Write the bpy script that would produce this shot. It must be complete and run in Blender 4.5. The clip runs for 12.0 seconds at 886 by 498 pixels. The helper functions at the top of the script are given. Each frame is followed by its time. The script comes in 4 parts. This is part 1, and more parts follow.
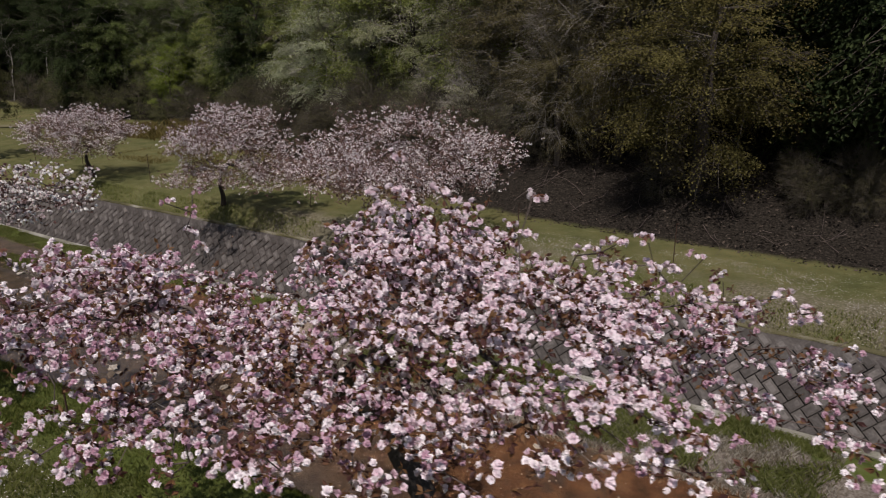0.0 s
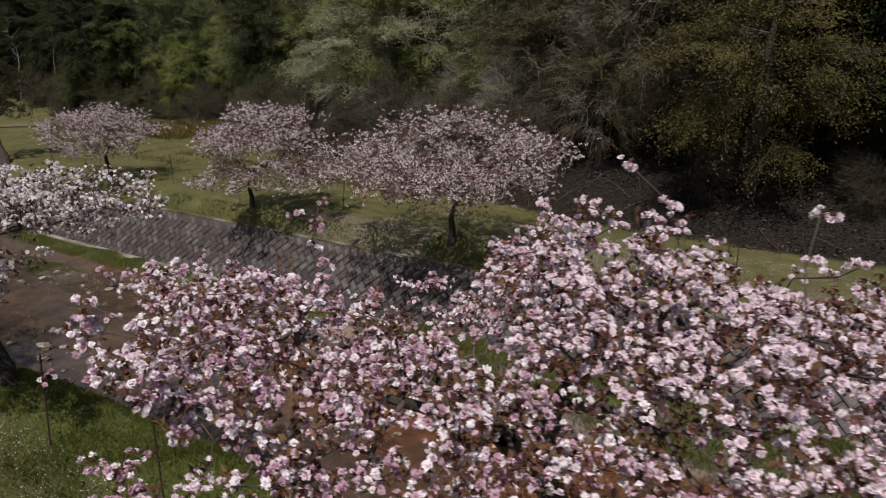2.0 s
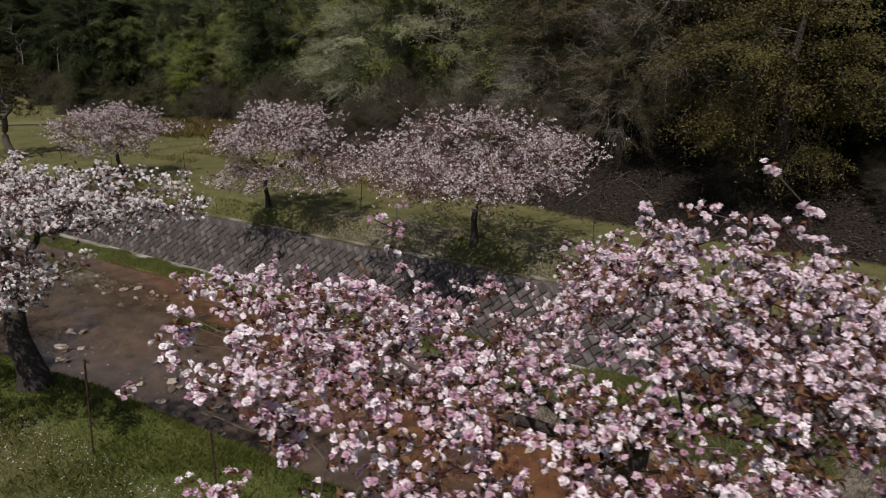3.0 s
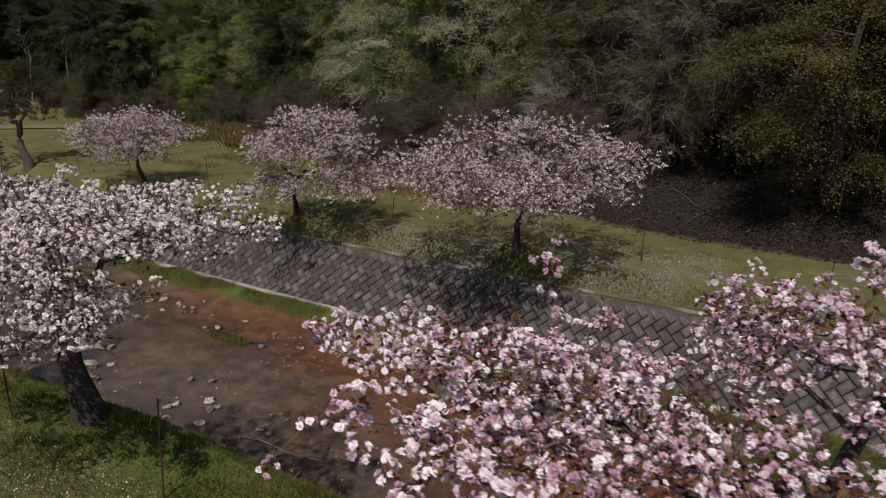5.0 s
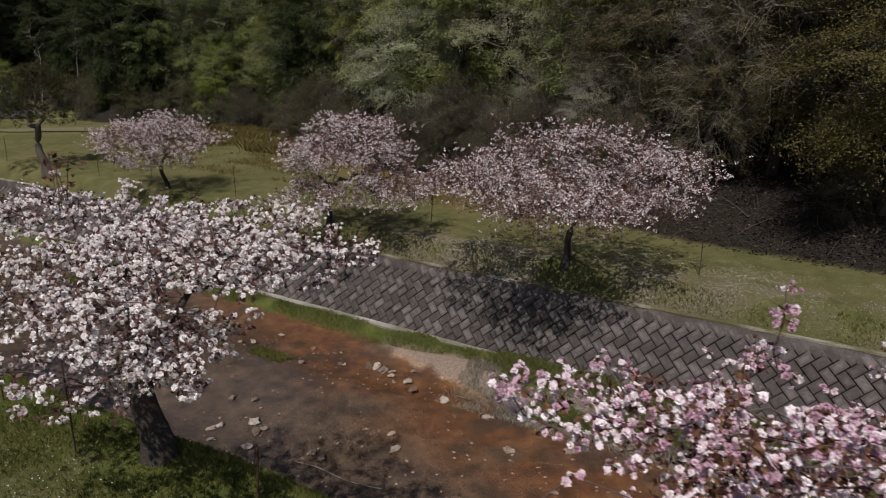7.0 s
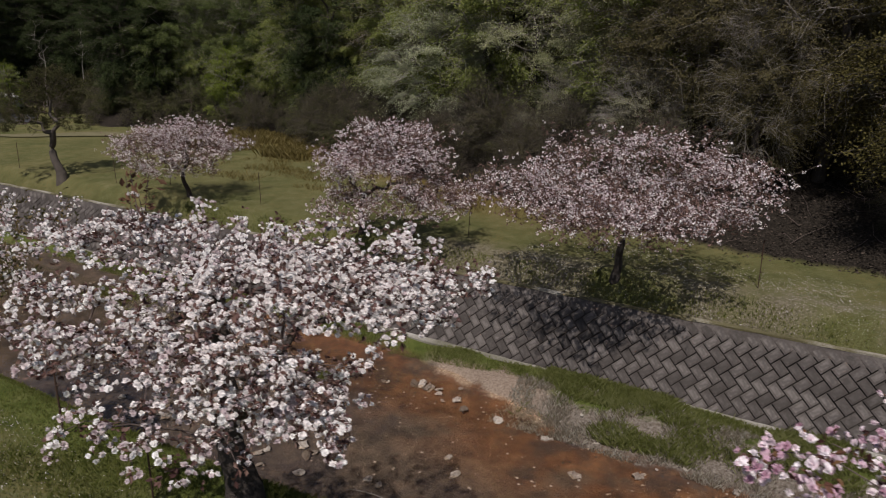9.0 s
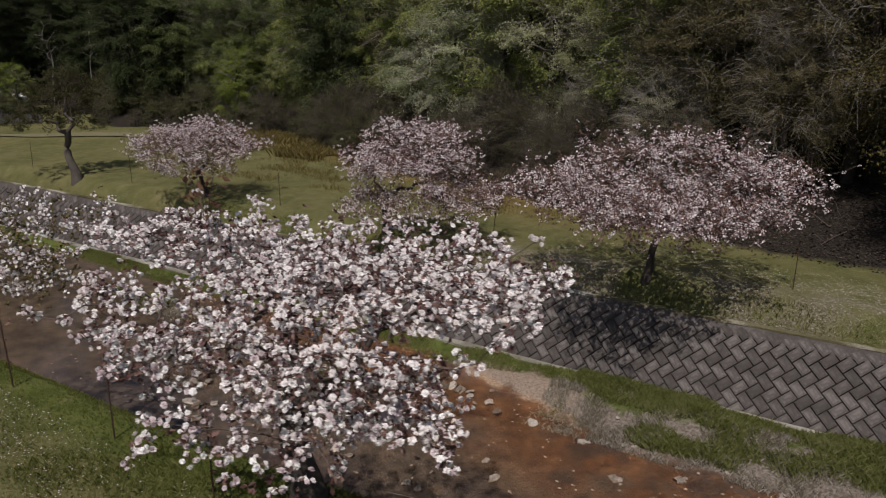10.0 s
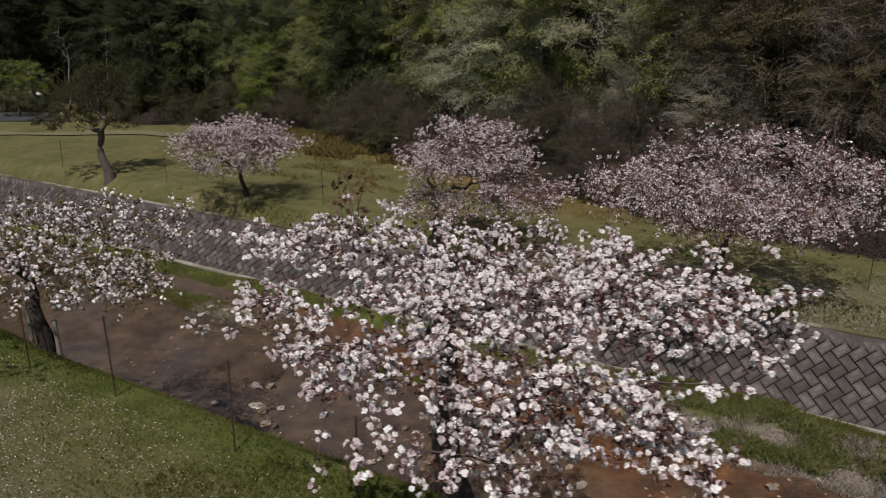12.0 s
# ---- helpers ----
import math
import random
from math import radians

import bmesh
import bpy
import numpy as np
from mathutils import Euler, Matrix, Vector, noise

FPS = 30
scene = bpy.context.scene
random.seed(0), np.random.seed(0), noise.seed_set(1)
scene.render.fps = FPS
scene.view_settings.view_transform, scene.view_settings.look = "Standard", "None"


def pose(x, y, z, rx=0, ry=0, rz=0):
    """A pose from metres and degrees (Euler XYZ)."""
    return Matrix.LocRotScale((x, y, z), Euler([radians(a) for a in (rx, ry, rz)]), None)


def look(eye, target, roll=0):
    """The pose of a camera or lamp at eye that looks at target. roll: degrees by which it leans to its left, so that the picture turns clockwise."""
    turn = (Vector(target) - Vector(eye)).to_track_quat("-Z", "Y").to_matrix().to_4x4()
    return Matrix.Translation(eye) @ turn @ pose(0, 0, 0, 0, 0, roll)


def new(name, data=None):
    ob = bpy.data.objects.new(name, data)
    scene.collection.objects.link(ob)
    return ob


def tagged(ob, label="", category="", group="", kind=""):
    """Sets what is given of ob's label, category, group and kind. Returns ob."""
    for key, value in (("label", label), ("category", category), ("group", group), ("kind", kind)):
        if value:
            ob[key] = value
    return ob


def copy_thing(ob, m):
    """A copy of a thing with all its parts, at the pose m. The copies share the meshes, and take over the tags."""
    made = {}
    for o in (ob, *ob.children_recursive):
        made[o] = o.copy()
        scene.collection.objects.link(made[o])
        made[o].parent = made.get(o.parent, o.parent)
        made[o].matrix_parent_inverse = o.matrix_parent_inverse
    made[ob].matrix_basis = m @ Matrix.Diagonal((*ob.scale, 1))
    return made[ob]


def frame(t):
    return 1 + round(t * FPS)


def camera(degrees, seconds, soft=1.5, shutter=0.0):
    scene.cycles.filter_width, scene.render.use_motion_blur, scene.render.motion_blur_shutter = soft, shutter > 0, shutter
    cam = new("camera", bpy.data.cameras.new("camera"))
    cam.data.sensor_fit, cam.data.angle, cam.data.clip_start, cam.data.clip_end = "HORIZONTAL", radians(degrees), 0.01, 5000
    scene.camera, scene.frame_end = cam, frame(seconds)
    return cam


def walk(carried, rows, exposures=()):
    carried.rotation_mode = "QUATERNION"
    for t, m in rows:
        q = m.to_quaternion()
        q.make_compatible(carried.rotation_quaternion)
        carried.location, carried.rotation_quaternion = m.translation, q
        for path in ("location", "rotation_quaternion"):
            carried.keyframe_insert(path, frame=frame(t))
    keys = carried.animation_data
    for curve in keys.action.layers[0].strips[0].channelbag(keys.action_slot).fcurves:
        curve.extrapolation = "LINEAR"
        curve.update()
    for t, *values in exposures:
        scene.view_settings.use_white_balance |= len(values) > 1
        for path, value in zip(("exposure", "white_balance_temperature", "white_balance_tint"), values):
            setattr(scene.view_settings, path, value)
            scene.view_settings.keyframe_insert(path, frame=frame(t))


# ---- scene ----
cam = camera(65.5, 12.0, 1.05, 0.5)
PATH = [
    (0, (0.718, 2.08, 6.62), (0.596, 3.979, 6.004), 2.0),
    (0.5, (0.453, 2.182, 6.617), (0.332, 4.08, 5.997), 1.9),
    (1, (0.168, 2.324, 6.586), (0.05, 4.222, 5.967), 2.0),
    (1.5, (-0.11, 2.487, 6.542), (-0.228, 4.385, 5.921), 1.9),
    (2, (-0.391, 2.618, 6.517), (-0.507, 4.516, 5.898), 2.0),
    (2.5, (-0.682, 2.698, 6.483), (-0.793, 4.596, 5.862), 2.1),
    (3, (-0.953, 2.773, 6.477), (-1.063, 4.671, 5.856), 2.2),
    (3.5, (-1.192, 2.871, 6.49), (-1.302, 4.769, 5.87), 2.1),
    (5.5, (-2.151, 3.466, 6.478), (-2.261, 5.365, 5.86), 2.2),
    (6, (-2.415, 3.596, 6.468), (-2.524, 5.496, 5.853), 2.3),
    (6.5, (-2.692, 3.733, 6.466), (-2.802, 5.634, 5.853), 2.3),
    (7, (-2.94, 3.859, 6.479), (-3.05, 5.759, 5.865), 2.3),
    (9, (-4.001, 4.363, 6.487), (-4.1, 6.266, 5.877), 2.2),
    (9.5, (-4.317, 4.412, 6.414), (-4.413, 6.316, 5.81), 2.4),
    (10, (-4.617, 4.457, 6.402), (-4.715, 6.361, 5.796), 2.3),
    (10.5, (-4.958, 4.474, 6.393), (-5.056, 6.376, 5.785), 2.2),
    (11, (-5.272, 4.53, 6.363), (-5.369, 6.433, 5.754), 2.2),
    (11.5, (-5.608, 4.597, 6.375), (-5.705, 6.498, 5.763), 2.3),
    (12, (-5.932, 4.624, 6.368), (-6.028, 6.525, 5.753), 2.2),
]
walk(cam, [(t, look(eye, target, roll)) for t, eye, target, roll in PATH])

# ---- world and sun ----
world = bpy.data.worlds.new("sky")
scene.world = world
world.use_nodes = True
wn = world.node_tree
sky = wn.nodes.new("ShaderNodeTexSky")
sky.sky_type, sky.sun_disc = "NISHITA", False
SUN_ELEV, SUN_AZ = radians(58), radians(190)   # azimuth from +y towards +x
sky.sun_elevation, sky.sun_rotation = SUN_ELEV, SUN_AZ
wn.links.new(sky.outputs[0], wn.nodes["Background"].inputs[0])
wn.nodes["Background"].inputs[1].default_value = 0.078
sun = new("sun", bpy.data.lights.new("sun", "SUN"))
sun.data.energy, sun.data.angle, sun.data.color = 5.0, radians(0.6), (1.0, 0.97, 0.93)
to_sun = Vector((math.sin(SUN_AZ) * math.cos(SUN_ELEV), math.cos(SUN_AZ) * math.cos(SUN_ELEV), math.sin(SUN_ELEV)))
sun.matrix_world = look(to_sun * 50, (0, 0, 0))
scene.view_settings.exposure = -0.66
scene.view_settings.use_white_balance = True
scene.view_settings.white_balance_temperature, scene.view_settings.white_balance_tint = 6700, 15.5

# ---- the stream's own axes: u along it, n across it towards the near bank ----
AX = Matrix(((-0.880, -0.474, 0, 1.46), (0.474, -0.880, 0, 17.2), (0, 0, 1, 0), (0, 0, 0, 1)))
SLOPE = -0.042


def at(u, n, z=0.0):
    return AX @ Vector((u, n, z))


def to_un(x, y):
    v = AX.inverted() @ Vector((x, y, 0))
    return v.x, v.y


# ---- materials ----
def mat(name, colors, rough=0.8, scale=3.0, fine=40.0, bump=0.3, fine_mix=0.5, metal=0.0, island=0.0, obrand=0.0, spec=0.3,
        translucent=0.0, distance=0.02):
    """Two scales of noise between the colours (a list of 2 or 3), bump from the fine one."""
    m = bpy.data.materials.new(name)
    m.use_nodes = True
    nt = m.node_tree
    nd, ln = nt.nodes, nt.links
    b = nd["Principled BSDF"]
    b.inputs["Roughness"].default_value = rough
    b.inputs["Metallic"].default_value = metal
    b.inputs["Specular IOR Level"].default_value = spec
    tc = nd.new("ShaderNodeTexCoord")
    n1 = nd.new("ShaderNodeTexNoise")
    n1.inputs["Scale"].default_value, n1.inputs["Detail"].default_value = scale, 5
    n2 = nd.new("ShaderNodeTexNoise")
    n2.inputs["Scale"].default_value, n2.inputs["Detail"].default_value = fine, 4
    for x in (n1, n2):
        ln.new(tc.outputs["Object"], x.inputs["Vector"])
    mix = nd.new("ShaderNodeMix")
    mix.inputs[0].default_value = fine_mix
    ln.new(n1.outputs[0], mix.inputs[2])
    ln.new(n2.outputs[0], mix.inputs[3])
    fac = mix.outputs[0]
    if island or obrand:
        src = nd.new("ShaderNodeNewGeometry").outputs["Random Per Island"] if island else nd.new("ShaderNodeObjectInfo").outputs["Random"]
        ma = nd.new("ShaderNodeMath")
        ma.operation = "MULTIPLY_ADD"
        ln.new(src, ma.inputs[0])
        ma.inputs[1].default_value = island or obrand
        sub = nd.new("ShaderNodeMath")
        sub.operation = "ADD"
        ma.inputs[2].default_value = -0.5 * (island or obrand)
        ln.new(ma.outputs[0], sub.inputs[0])
        ln.new(fac, sub.inputs[1])
        fac = sub.outputs[0]
    ramp = nd.new("ShaderNodeValToRGB")
    ln.new(fac, ramp.inputs[0])
    el = ramp.color_ramp.elements
    el[0].position, el[1].position = 0.3, 0.7
    el[0].color, el[1].color = (*colors[0], 1), (*colors[-1], 1)
    if len(colors) == 3:
        e = el.new(0.5)
        e.color = (*colors[1], 1)
    ln.new(ramp.outputs[0], b.inputs["Base Color"])
    if bump:
        bp = nd.new("ShaderNodeBump")
        bp.inputs["Strength"].default_value, bp.inputs["Distance"].default_value = bump, distance
        ln.new(n2.outputs[0], bp.inputs["Height"])
        ln.new(bp.outputs[0], b.inputs["Normal"])
    if translucent:
        tr = nd.new("ShaderNodeBsdfTranslucent")
        ln.new(ramp.outputs[0], tr.inputs[0])
        ms = nd.new("ShaderNodeMixShader")
        ms.inputs[0].default_value = translucent
        ln.new(b.outputs[0], ms.inputs[1])
        ln.new(tr.outputs[0], ms.inputs[2])
        ln.new(ms.outputs[0], nd["Material Output"].inputs[0])
    return m


BARK = mat("dark bark", [(0.035, 0.028, 0.025), (0.085, 0.07, 0.06)], 0.9, 4, 45, 0.8)
TWIG = mat("grey twig bark", [(0.07, 0.05, 0.045), (0.16, 0.125, 0.11)], 0.9, 5, 50, 0.3)
PINK = mat("pink petals", [(0.60, 0.38, 0.47), (0.83, 0.67, 0.73), (0.96, 0.89, 0.91)], 0.7, 3, 25, 0, 0.3, island=0.8, translucent=0.06)
WHITE = mat("white petals", [(0.64, 0.54, 0.55), (0.86, 0.80, 0.78), (0.97, 0.95, 0.93)], 0.7, 3, 25, 0, 0.3, island=0.8, translucent=0.06)
OLIVE_DIM = mat("olive young leaves", [(0.06, 0.06, 0.02), (0.12, 0.10, 0.035), (0.18, 0.13, 0.05)], 0.6, 3, 20, 0, 0.3, island=0.8, translucent=0.3)
FARPINK = mat("dull pink petals", [(0.70, 0.58, 0.60), (0.89, 0.81, 0.82), (0.97, 0.94, 0.93)], 0.7, 2, 15, 0, 0.3, island=0.8, translucent=0.2)
BRONZE = mat("bronze young leaves", [(0.075, 0.03, 0.028), (0.15, 0.066, 0.044), (0.21, 0.11, 0.05)], 0.55, 3, 20, 0, 0.3, island=0.8, translucent=0.3)
DARKRED = mat("dark red young leaves", [(0.08, 0.038, 0.034), (0.14, 0.07, 0.06), (0.21, 0.125, 0.10)], 0.6, 3, 20, 0, 0.3, island=0.8, translucent=0.25)
DUSKY = mat("dusky brown-red young leaves", [(0.10, 0.055, 0.045), (0.18, 0.105, 0.085), (0.28, 0.18, 0.15)], 0.6, 3, 20, 0, 0.3, island=0.8, translucent=0.2)
CALYX = mat("dark red calyx", [(0.16, 0.03, 0.04), (0.30, 0.08, 0.09)], 0.6, 3, 20, 0, 0.3, island=0.6)
BLOCK = mat("weathered concrete block", [(0.052, 0.044, 0.039), (0.087, 0.075, 0.068), (0.143, 0.126, 0.114)], 0.85, 2.5, 24, 0.25, 0.4, obrand=0.26)
BLOCKJ = mat("weathered concrete blocks", [(0.052, 0.044, 0.039), (0.087, 0.075, 0.068), (0.143, 0.126, 0.114)], 0.85, 2.5, 24, 0.25, 0.4, island=0.26)
WORN = mat("worn pale block face", [(0.058, 0.05, 0.044), (0.094, 0.082, 0.075), (0.172, 0.153, 0.14)], 0.7, 6.0, 24, 0.25, 0.3, obrand=0.38)
WORNJ = mat("worn pale block faces", [(0.058, 0.05, 0.044), (0.094, 0.082, 0.075), (0.172, 0.153, 0.14)], 0.7, 6.0, 24, 0.25, 0.3, island=0.38)
JOINT = mat("dark joint soil", [(0.04, 0.035, 0.03), (0.085, 0.076, 0.064)], 0.95, 4, 50, 0.5)
COPING = mat("mossy concrete edge", [(0.04, 0.04, 0.012), (0.13, 0.115, 0.06), (0.46, 0.43, 0.38)], 0.9, 0.9, 40, 0.6, 0.2)
PALE = mat("pale chalky concrete", [(0.09, 0.088, 0.045), (0.25, 0.235, 0.19), (0.50, 0.48, 0.44)], 0.9, 1.6, 40, 0.6, 0.35)
STONE = mat("pale river stone", [(0.12, 0.09, 0.065), (0.27, 0.22, 0.175), (0.48, 0.43, 0.37)], 0.8, 7, 40, 0.6, 0.4, obrand=0.5)
RUST = mat("rusty iron rod", [(0.05, 0.03, 0.025), (0.12, 0.07, 0.05)], 0.7, 8, 90, 0.4, metal=0.4)
BLADE = mat("fresh grass blades", [(0.105, 0.13, 0.026), (0.20, 0.222, 0.054), (0.30, 0.31, 0.11)], 0.8, 1.0, 8, 0, 0.4, island=0.5, spec=0.1, translucent=0.5)
STRIP = mat("pale young grass blades", [(0.15, 0.17, 0.045), (0.25, 0.275, 0.085), (0.36, 0.37, 0.16)], 0.8, 1.0, 8, 0, 0.4, island=0.5, spec=0.1, translucent=0.5)
DRY = mat("dry pale grass", [(0.26, 0.22, 0.16), (0.42, 0.37, 0.29), (0.60, 0.56, 0.48)], 0.8, 1.0, 8, 0, 0.4, island=0.7, spec=0.1, translucent=0.4)


def leafmat(name, a, b, c):
    return mat(name, [a, b, c], 0.85, 0.5, 6, 0, 0.4, island=0.4, spec=0.06, translucent=0.35)


# ---- mesh helpers ----
def mesh_from(name, verts, faces, materials, index=None, smooth=False):
    me = bpy.data.meshes.new(name)
    me.from_pydata([tuple(v) for v in verts] if not isinstance(verts, np.ndarray) else verts.tolist(), [], faces if not isinstance(faces, np.ndarray) else faces.tolist())
    for m in (materials if isinstance(materials, (list, tuple)) else [materials]):
        me.materials.append(m)
    if index is not None:
        me.polygons.foreach_set("material_index", np.asarray(index, dtype=np.int32))
    if smooth:
        me.polygons.foreach_set("use_smooth", np.ones(len(me.polygons), dtype=bool))
    me.update()
    return me


def child(name, me, parent, label="", kind=""):
    ob = new(name, me)
    ob.parent = parent
    return tagged(ob, label, kind=kind)


def tubes(segs, sides=5):
    """Tapered tubes along (p0, p1, r0, r1) segments."""
    n = len(segs)
    p0 = np.array([s[0] for s in segs], float)
    p1 = np.array([s[1] for s in segs], float)
    r0 = np.array([s[2] for s in segs], float)
    r1 = np.array([s[3] for s in segs], float)
    d = p1 - p0
    d /= np.maximum(np.linalg.norm(d, axis=1, keepdims=True), 1e-6)
    ref = np.where(np.abs(d[:, 2:3]) > 0.9, np.array([[1.0, 0, 0]]), np.array([[0, 0, 1.0]]))
    a = np.cross(d, ref)
    a /= np.maximum(np.linalg.norm(a, axis=1, keepdims=True), 1e-6)
    b = np.cross(d, a)
    ang = np.arange(sides) * 2 * np.pi / sides
    ring = np.cos(ang)[None, :, None] * a[:, None, :] + np.sin(ang)[None, :, None] * b[:, None, :]
    v0 = p0[:, None, :] + ring * r0[:, None, None]
    v1 = p1[:, None, :] + ring * r1[:, None, None] + (d * 0.3 * r1[:, None])[:, None, :]
    verts = np.concatenate([v0, v1], axis=1).reshape(-1, 3)
    base = (np.arange(n) * 2 * sides)[:, None]
    k = np.arange(sides)
    f = np.stack([k, (k + 1) % sides, (k + 1) % sides + sides, k + sides], axis=1)
    faces = (base[:, :, None] + f[None]).reshape(-1, 4)
    return verts, faces


def scatter(proto_v, proto_f, pos, dirs, size, rng, tilt=0.5, ragged=0.0):
    """Copies of a small prototype at pos, its z along dirs (jittered), spun at random."""
    n = len(pos)
    z = np.asarray(dirs, float) + rng.normal(0, tilt, (n, 3))
    z /= np.maximum(np.linalg.norm(z, axis=1, keepdims=True), 1e-6)
    ref = rng.normal(0, 1, (n, 3))
    x = np.cross(z, ref)
    x /= np.maximum(np.linalg.norm(x, axis=1, keepdims=True), 1e-6)
    y = np.cross(z, x)
    size = np.asarray(size, float).reshape(-1, 1, 1) * np.ones((n, 1, 1))
    v = (proto_v[None, :, 0:1] * x[:, None] + proto_v[None, :, 1:2] * y[:, None] + proto_v[None, :, 2:3] * z[:, None]) * size + np.asarray(pos)[:, None]
    if ragged:
        v = v + rng.normal(0, 1, v.shape) * (ragged * size)
    f = proto_f[None] + (np.arange(n) * len(proto_v))[:, None, None]
    return v.reshape(-1, 3), f.reshape(-1, proto_f.shape[1])


def flower_proto(rows=((7, 0.50, 0.08), (6, 0.38, 0.32), (4, 0.20, 0.44)), wide=1.3):
    """A double blossom, about 1 across: rows of broad petals that meet in its heart."""
    v, f = [(0, 0, 0)], []
    for k, (num, r1, zt) in enumerate(rows):
        for i in range(num):
            a = 2 * math.pi * (i + 0.5 * k) / num
            w = wide * math.pi * r1 / num
            ca, sa = math.cos(a), math.sin(a)
            o = len(v)
            for r, s, z in ((r1 * 0.66, -0.85, zt * 0.85 + 0.03), (r1, 0.1, zt), (r1 * 0.70, 0.9, zt * 0.7 + 0.02)):
                v.append((r * ca - s * w * sa, r * sa + s * w * ca, z))
            f.append((0, o, o + 1, o + 2))
    return np.array(v), np.array(f)


FLOWER = flower_proto()
PUFF = flower_proto(((5, 0.5, 0.12), (4, 0.32, 0.40)))
LEAF = (np.array([(0, 0, 0), (0.5, 0.26, 0.06), (1, 0, -0.08), (0.5, -0.26, 0.06)]), np.array([(0, 1, 2, 3)]))


# ---- trees ----
def skeleton_to(tips, trunk, step=0.16, droop=0.0, rng=None, reach=0.55):
    """Grow limbs from the trunk's points towards the tips. Returns nodes, parents, and the node of each tip."""
    pos = [np.array(p, float) for p in trunk]
    par = list(range(-1, len(trunk) - 1))
    depth = [np.linalg.norm(np.array(trunk[i]) - np.array(trunk[0])) for i in range(len(trunk))]
    P = np.zeros((60000, 3))
    D = np.zeros(60000)
    P[:len(pos)], D[:len(pos)] = pos, depth
    cnt, free = len(pos), max(1, len(trunk) - 4)
    ends = []
    root = np.array(trunk[-1], float)
    for t in tips[np.argsort(np.linalg.norm(tips - root, axis=1))]:
        dist = np.linalg.norm(P[free:cnt] - t, axis=1)
        cost = dist + reach * D[free:cnt] * 0.35
        i = int(np.argmin(cost)) + free
        a, L = P[i].copy(), float(np.linalg.norm(t - P[i]))
        num = max(1, int(L / step))
        bend = rng.normal(0, 0.07 * L, 3) + np.array((0, 0, -droop * L))
        prev = i
        for k in range(1, num + 1):
            s = k / num
            q = a + (t - a) * s + bend * math.sin(math.pi * s)
            P[cnt], D[cnt] = q, D[prev] + L / num
            par.append(prev)
            prev = cnt
            cnt += 1
        ends.append(prev)
    return P[:cnt], np.array(par), np.array(ends)


def limb_segments(P, par, trunk_n, r_trunk, r_tip=0.004, power=2.3):
    n = len(P)
    w = np.zeros(n)
    kids = np.bincount(par[1:], minlength=n)
    w[kids == 0] = 1.0
    for i in range(n - 1, 0, -1):
        w[par[i]] += w[i]
    r = r_tip * np.power(np.maximum(w, 1), 1 / power)
    top = r.max()
    r = r * np.power(max(r_trunk / top, 1.0), np.power(r / top, 1.2))
    return r, w


def crown_tips(count, centre, radii, rng, hollow=0.35, low=-0.9, spiky=0.0):
    """Points in an ellipsoid's shell, more of them outside."""
    out = []
    while len(out) < count:
        d = rng.normal(0, 1, 3)
        d /= np.linalg.norm(d)
        if d[2] < low:
            continue
        q = hollow + (1 - hollow) * rng.random() ** 0.6
        lump = 0.86 + 0.26 * noise.noise(Vector(d * 1.9 + np.array(centre) * 0.37))
        spike = 1.0
        if rng.random() < spiky:
            d = np.array((d[0], d[1], 0.75 * d[2] + 0.12))
            spike = rng.uniform(1.12, 1.42)
        out.append(np.array(centre) + d * np.array(radii) * q * lump * spike)
    return np.array(out)


def corymbs(pos, size, proto, rng, flowers=(4, 7), leaves=3, up=0.55):
    """Blossom clusters as they hang: a ring of double flowers round a tuft of bronze leaves. Returns both meshes' data."""
    n = len(pos)
    z = rng.normal(0, up, (n, 3)) + np.array((0, 0, 1.0))
    z /= np.linalg.norm(z, axis=1, keepdims=True)
    x = np.cross(z, rng.normal(0, 1, (n, 3)))
    x /= np.linalg.norm(x, axis=1, keepdims=True)
    y = np.cross(z, x)
    num = rng.integers(flowers[0], flowers[1], n)
    idx = np.repeat(np.arange(n), num)
    order = np.concatenate([np.arange(k) for k in num])
    ang = 2 * np.pi * order / num[idx] + rng.normal(0, 0.25, len(idx))
    ring = (0.86 + 0.1 * (num[idx] - 4))[:, None] * size
    out = np.cos(ang)[:, None] * x[idx] + np.sin(ang)[:, None] * y[idx]
    fp = pos[idx] + out * ring + z[idx] * (rng.normal(-0.2, 0.28, len(idx)) * size)[:, None]
    fv, ff = scatter(proto[0], proto[1], fp, out * 0.62 + z[idx] * 0.62, rng.uniform(0.7, 1.25, len(idx)) * size, rng, 0.33, 0.085)
    k = np.repeat(np.arange(n), leaves)
    lp = pos[k] + z[k] * size * 0.15
    lv, lf = scatter(LEAF[0], LEAF[1], lp, rng.normal(0, 0.8, (len(k), 3)), rng.uniform(0.7, 1.25, len(k)) * size * 0.95, rng, 0.5)
    return fv, ff, lv, lf


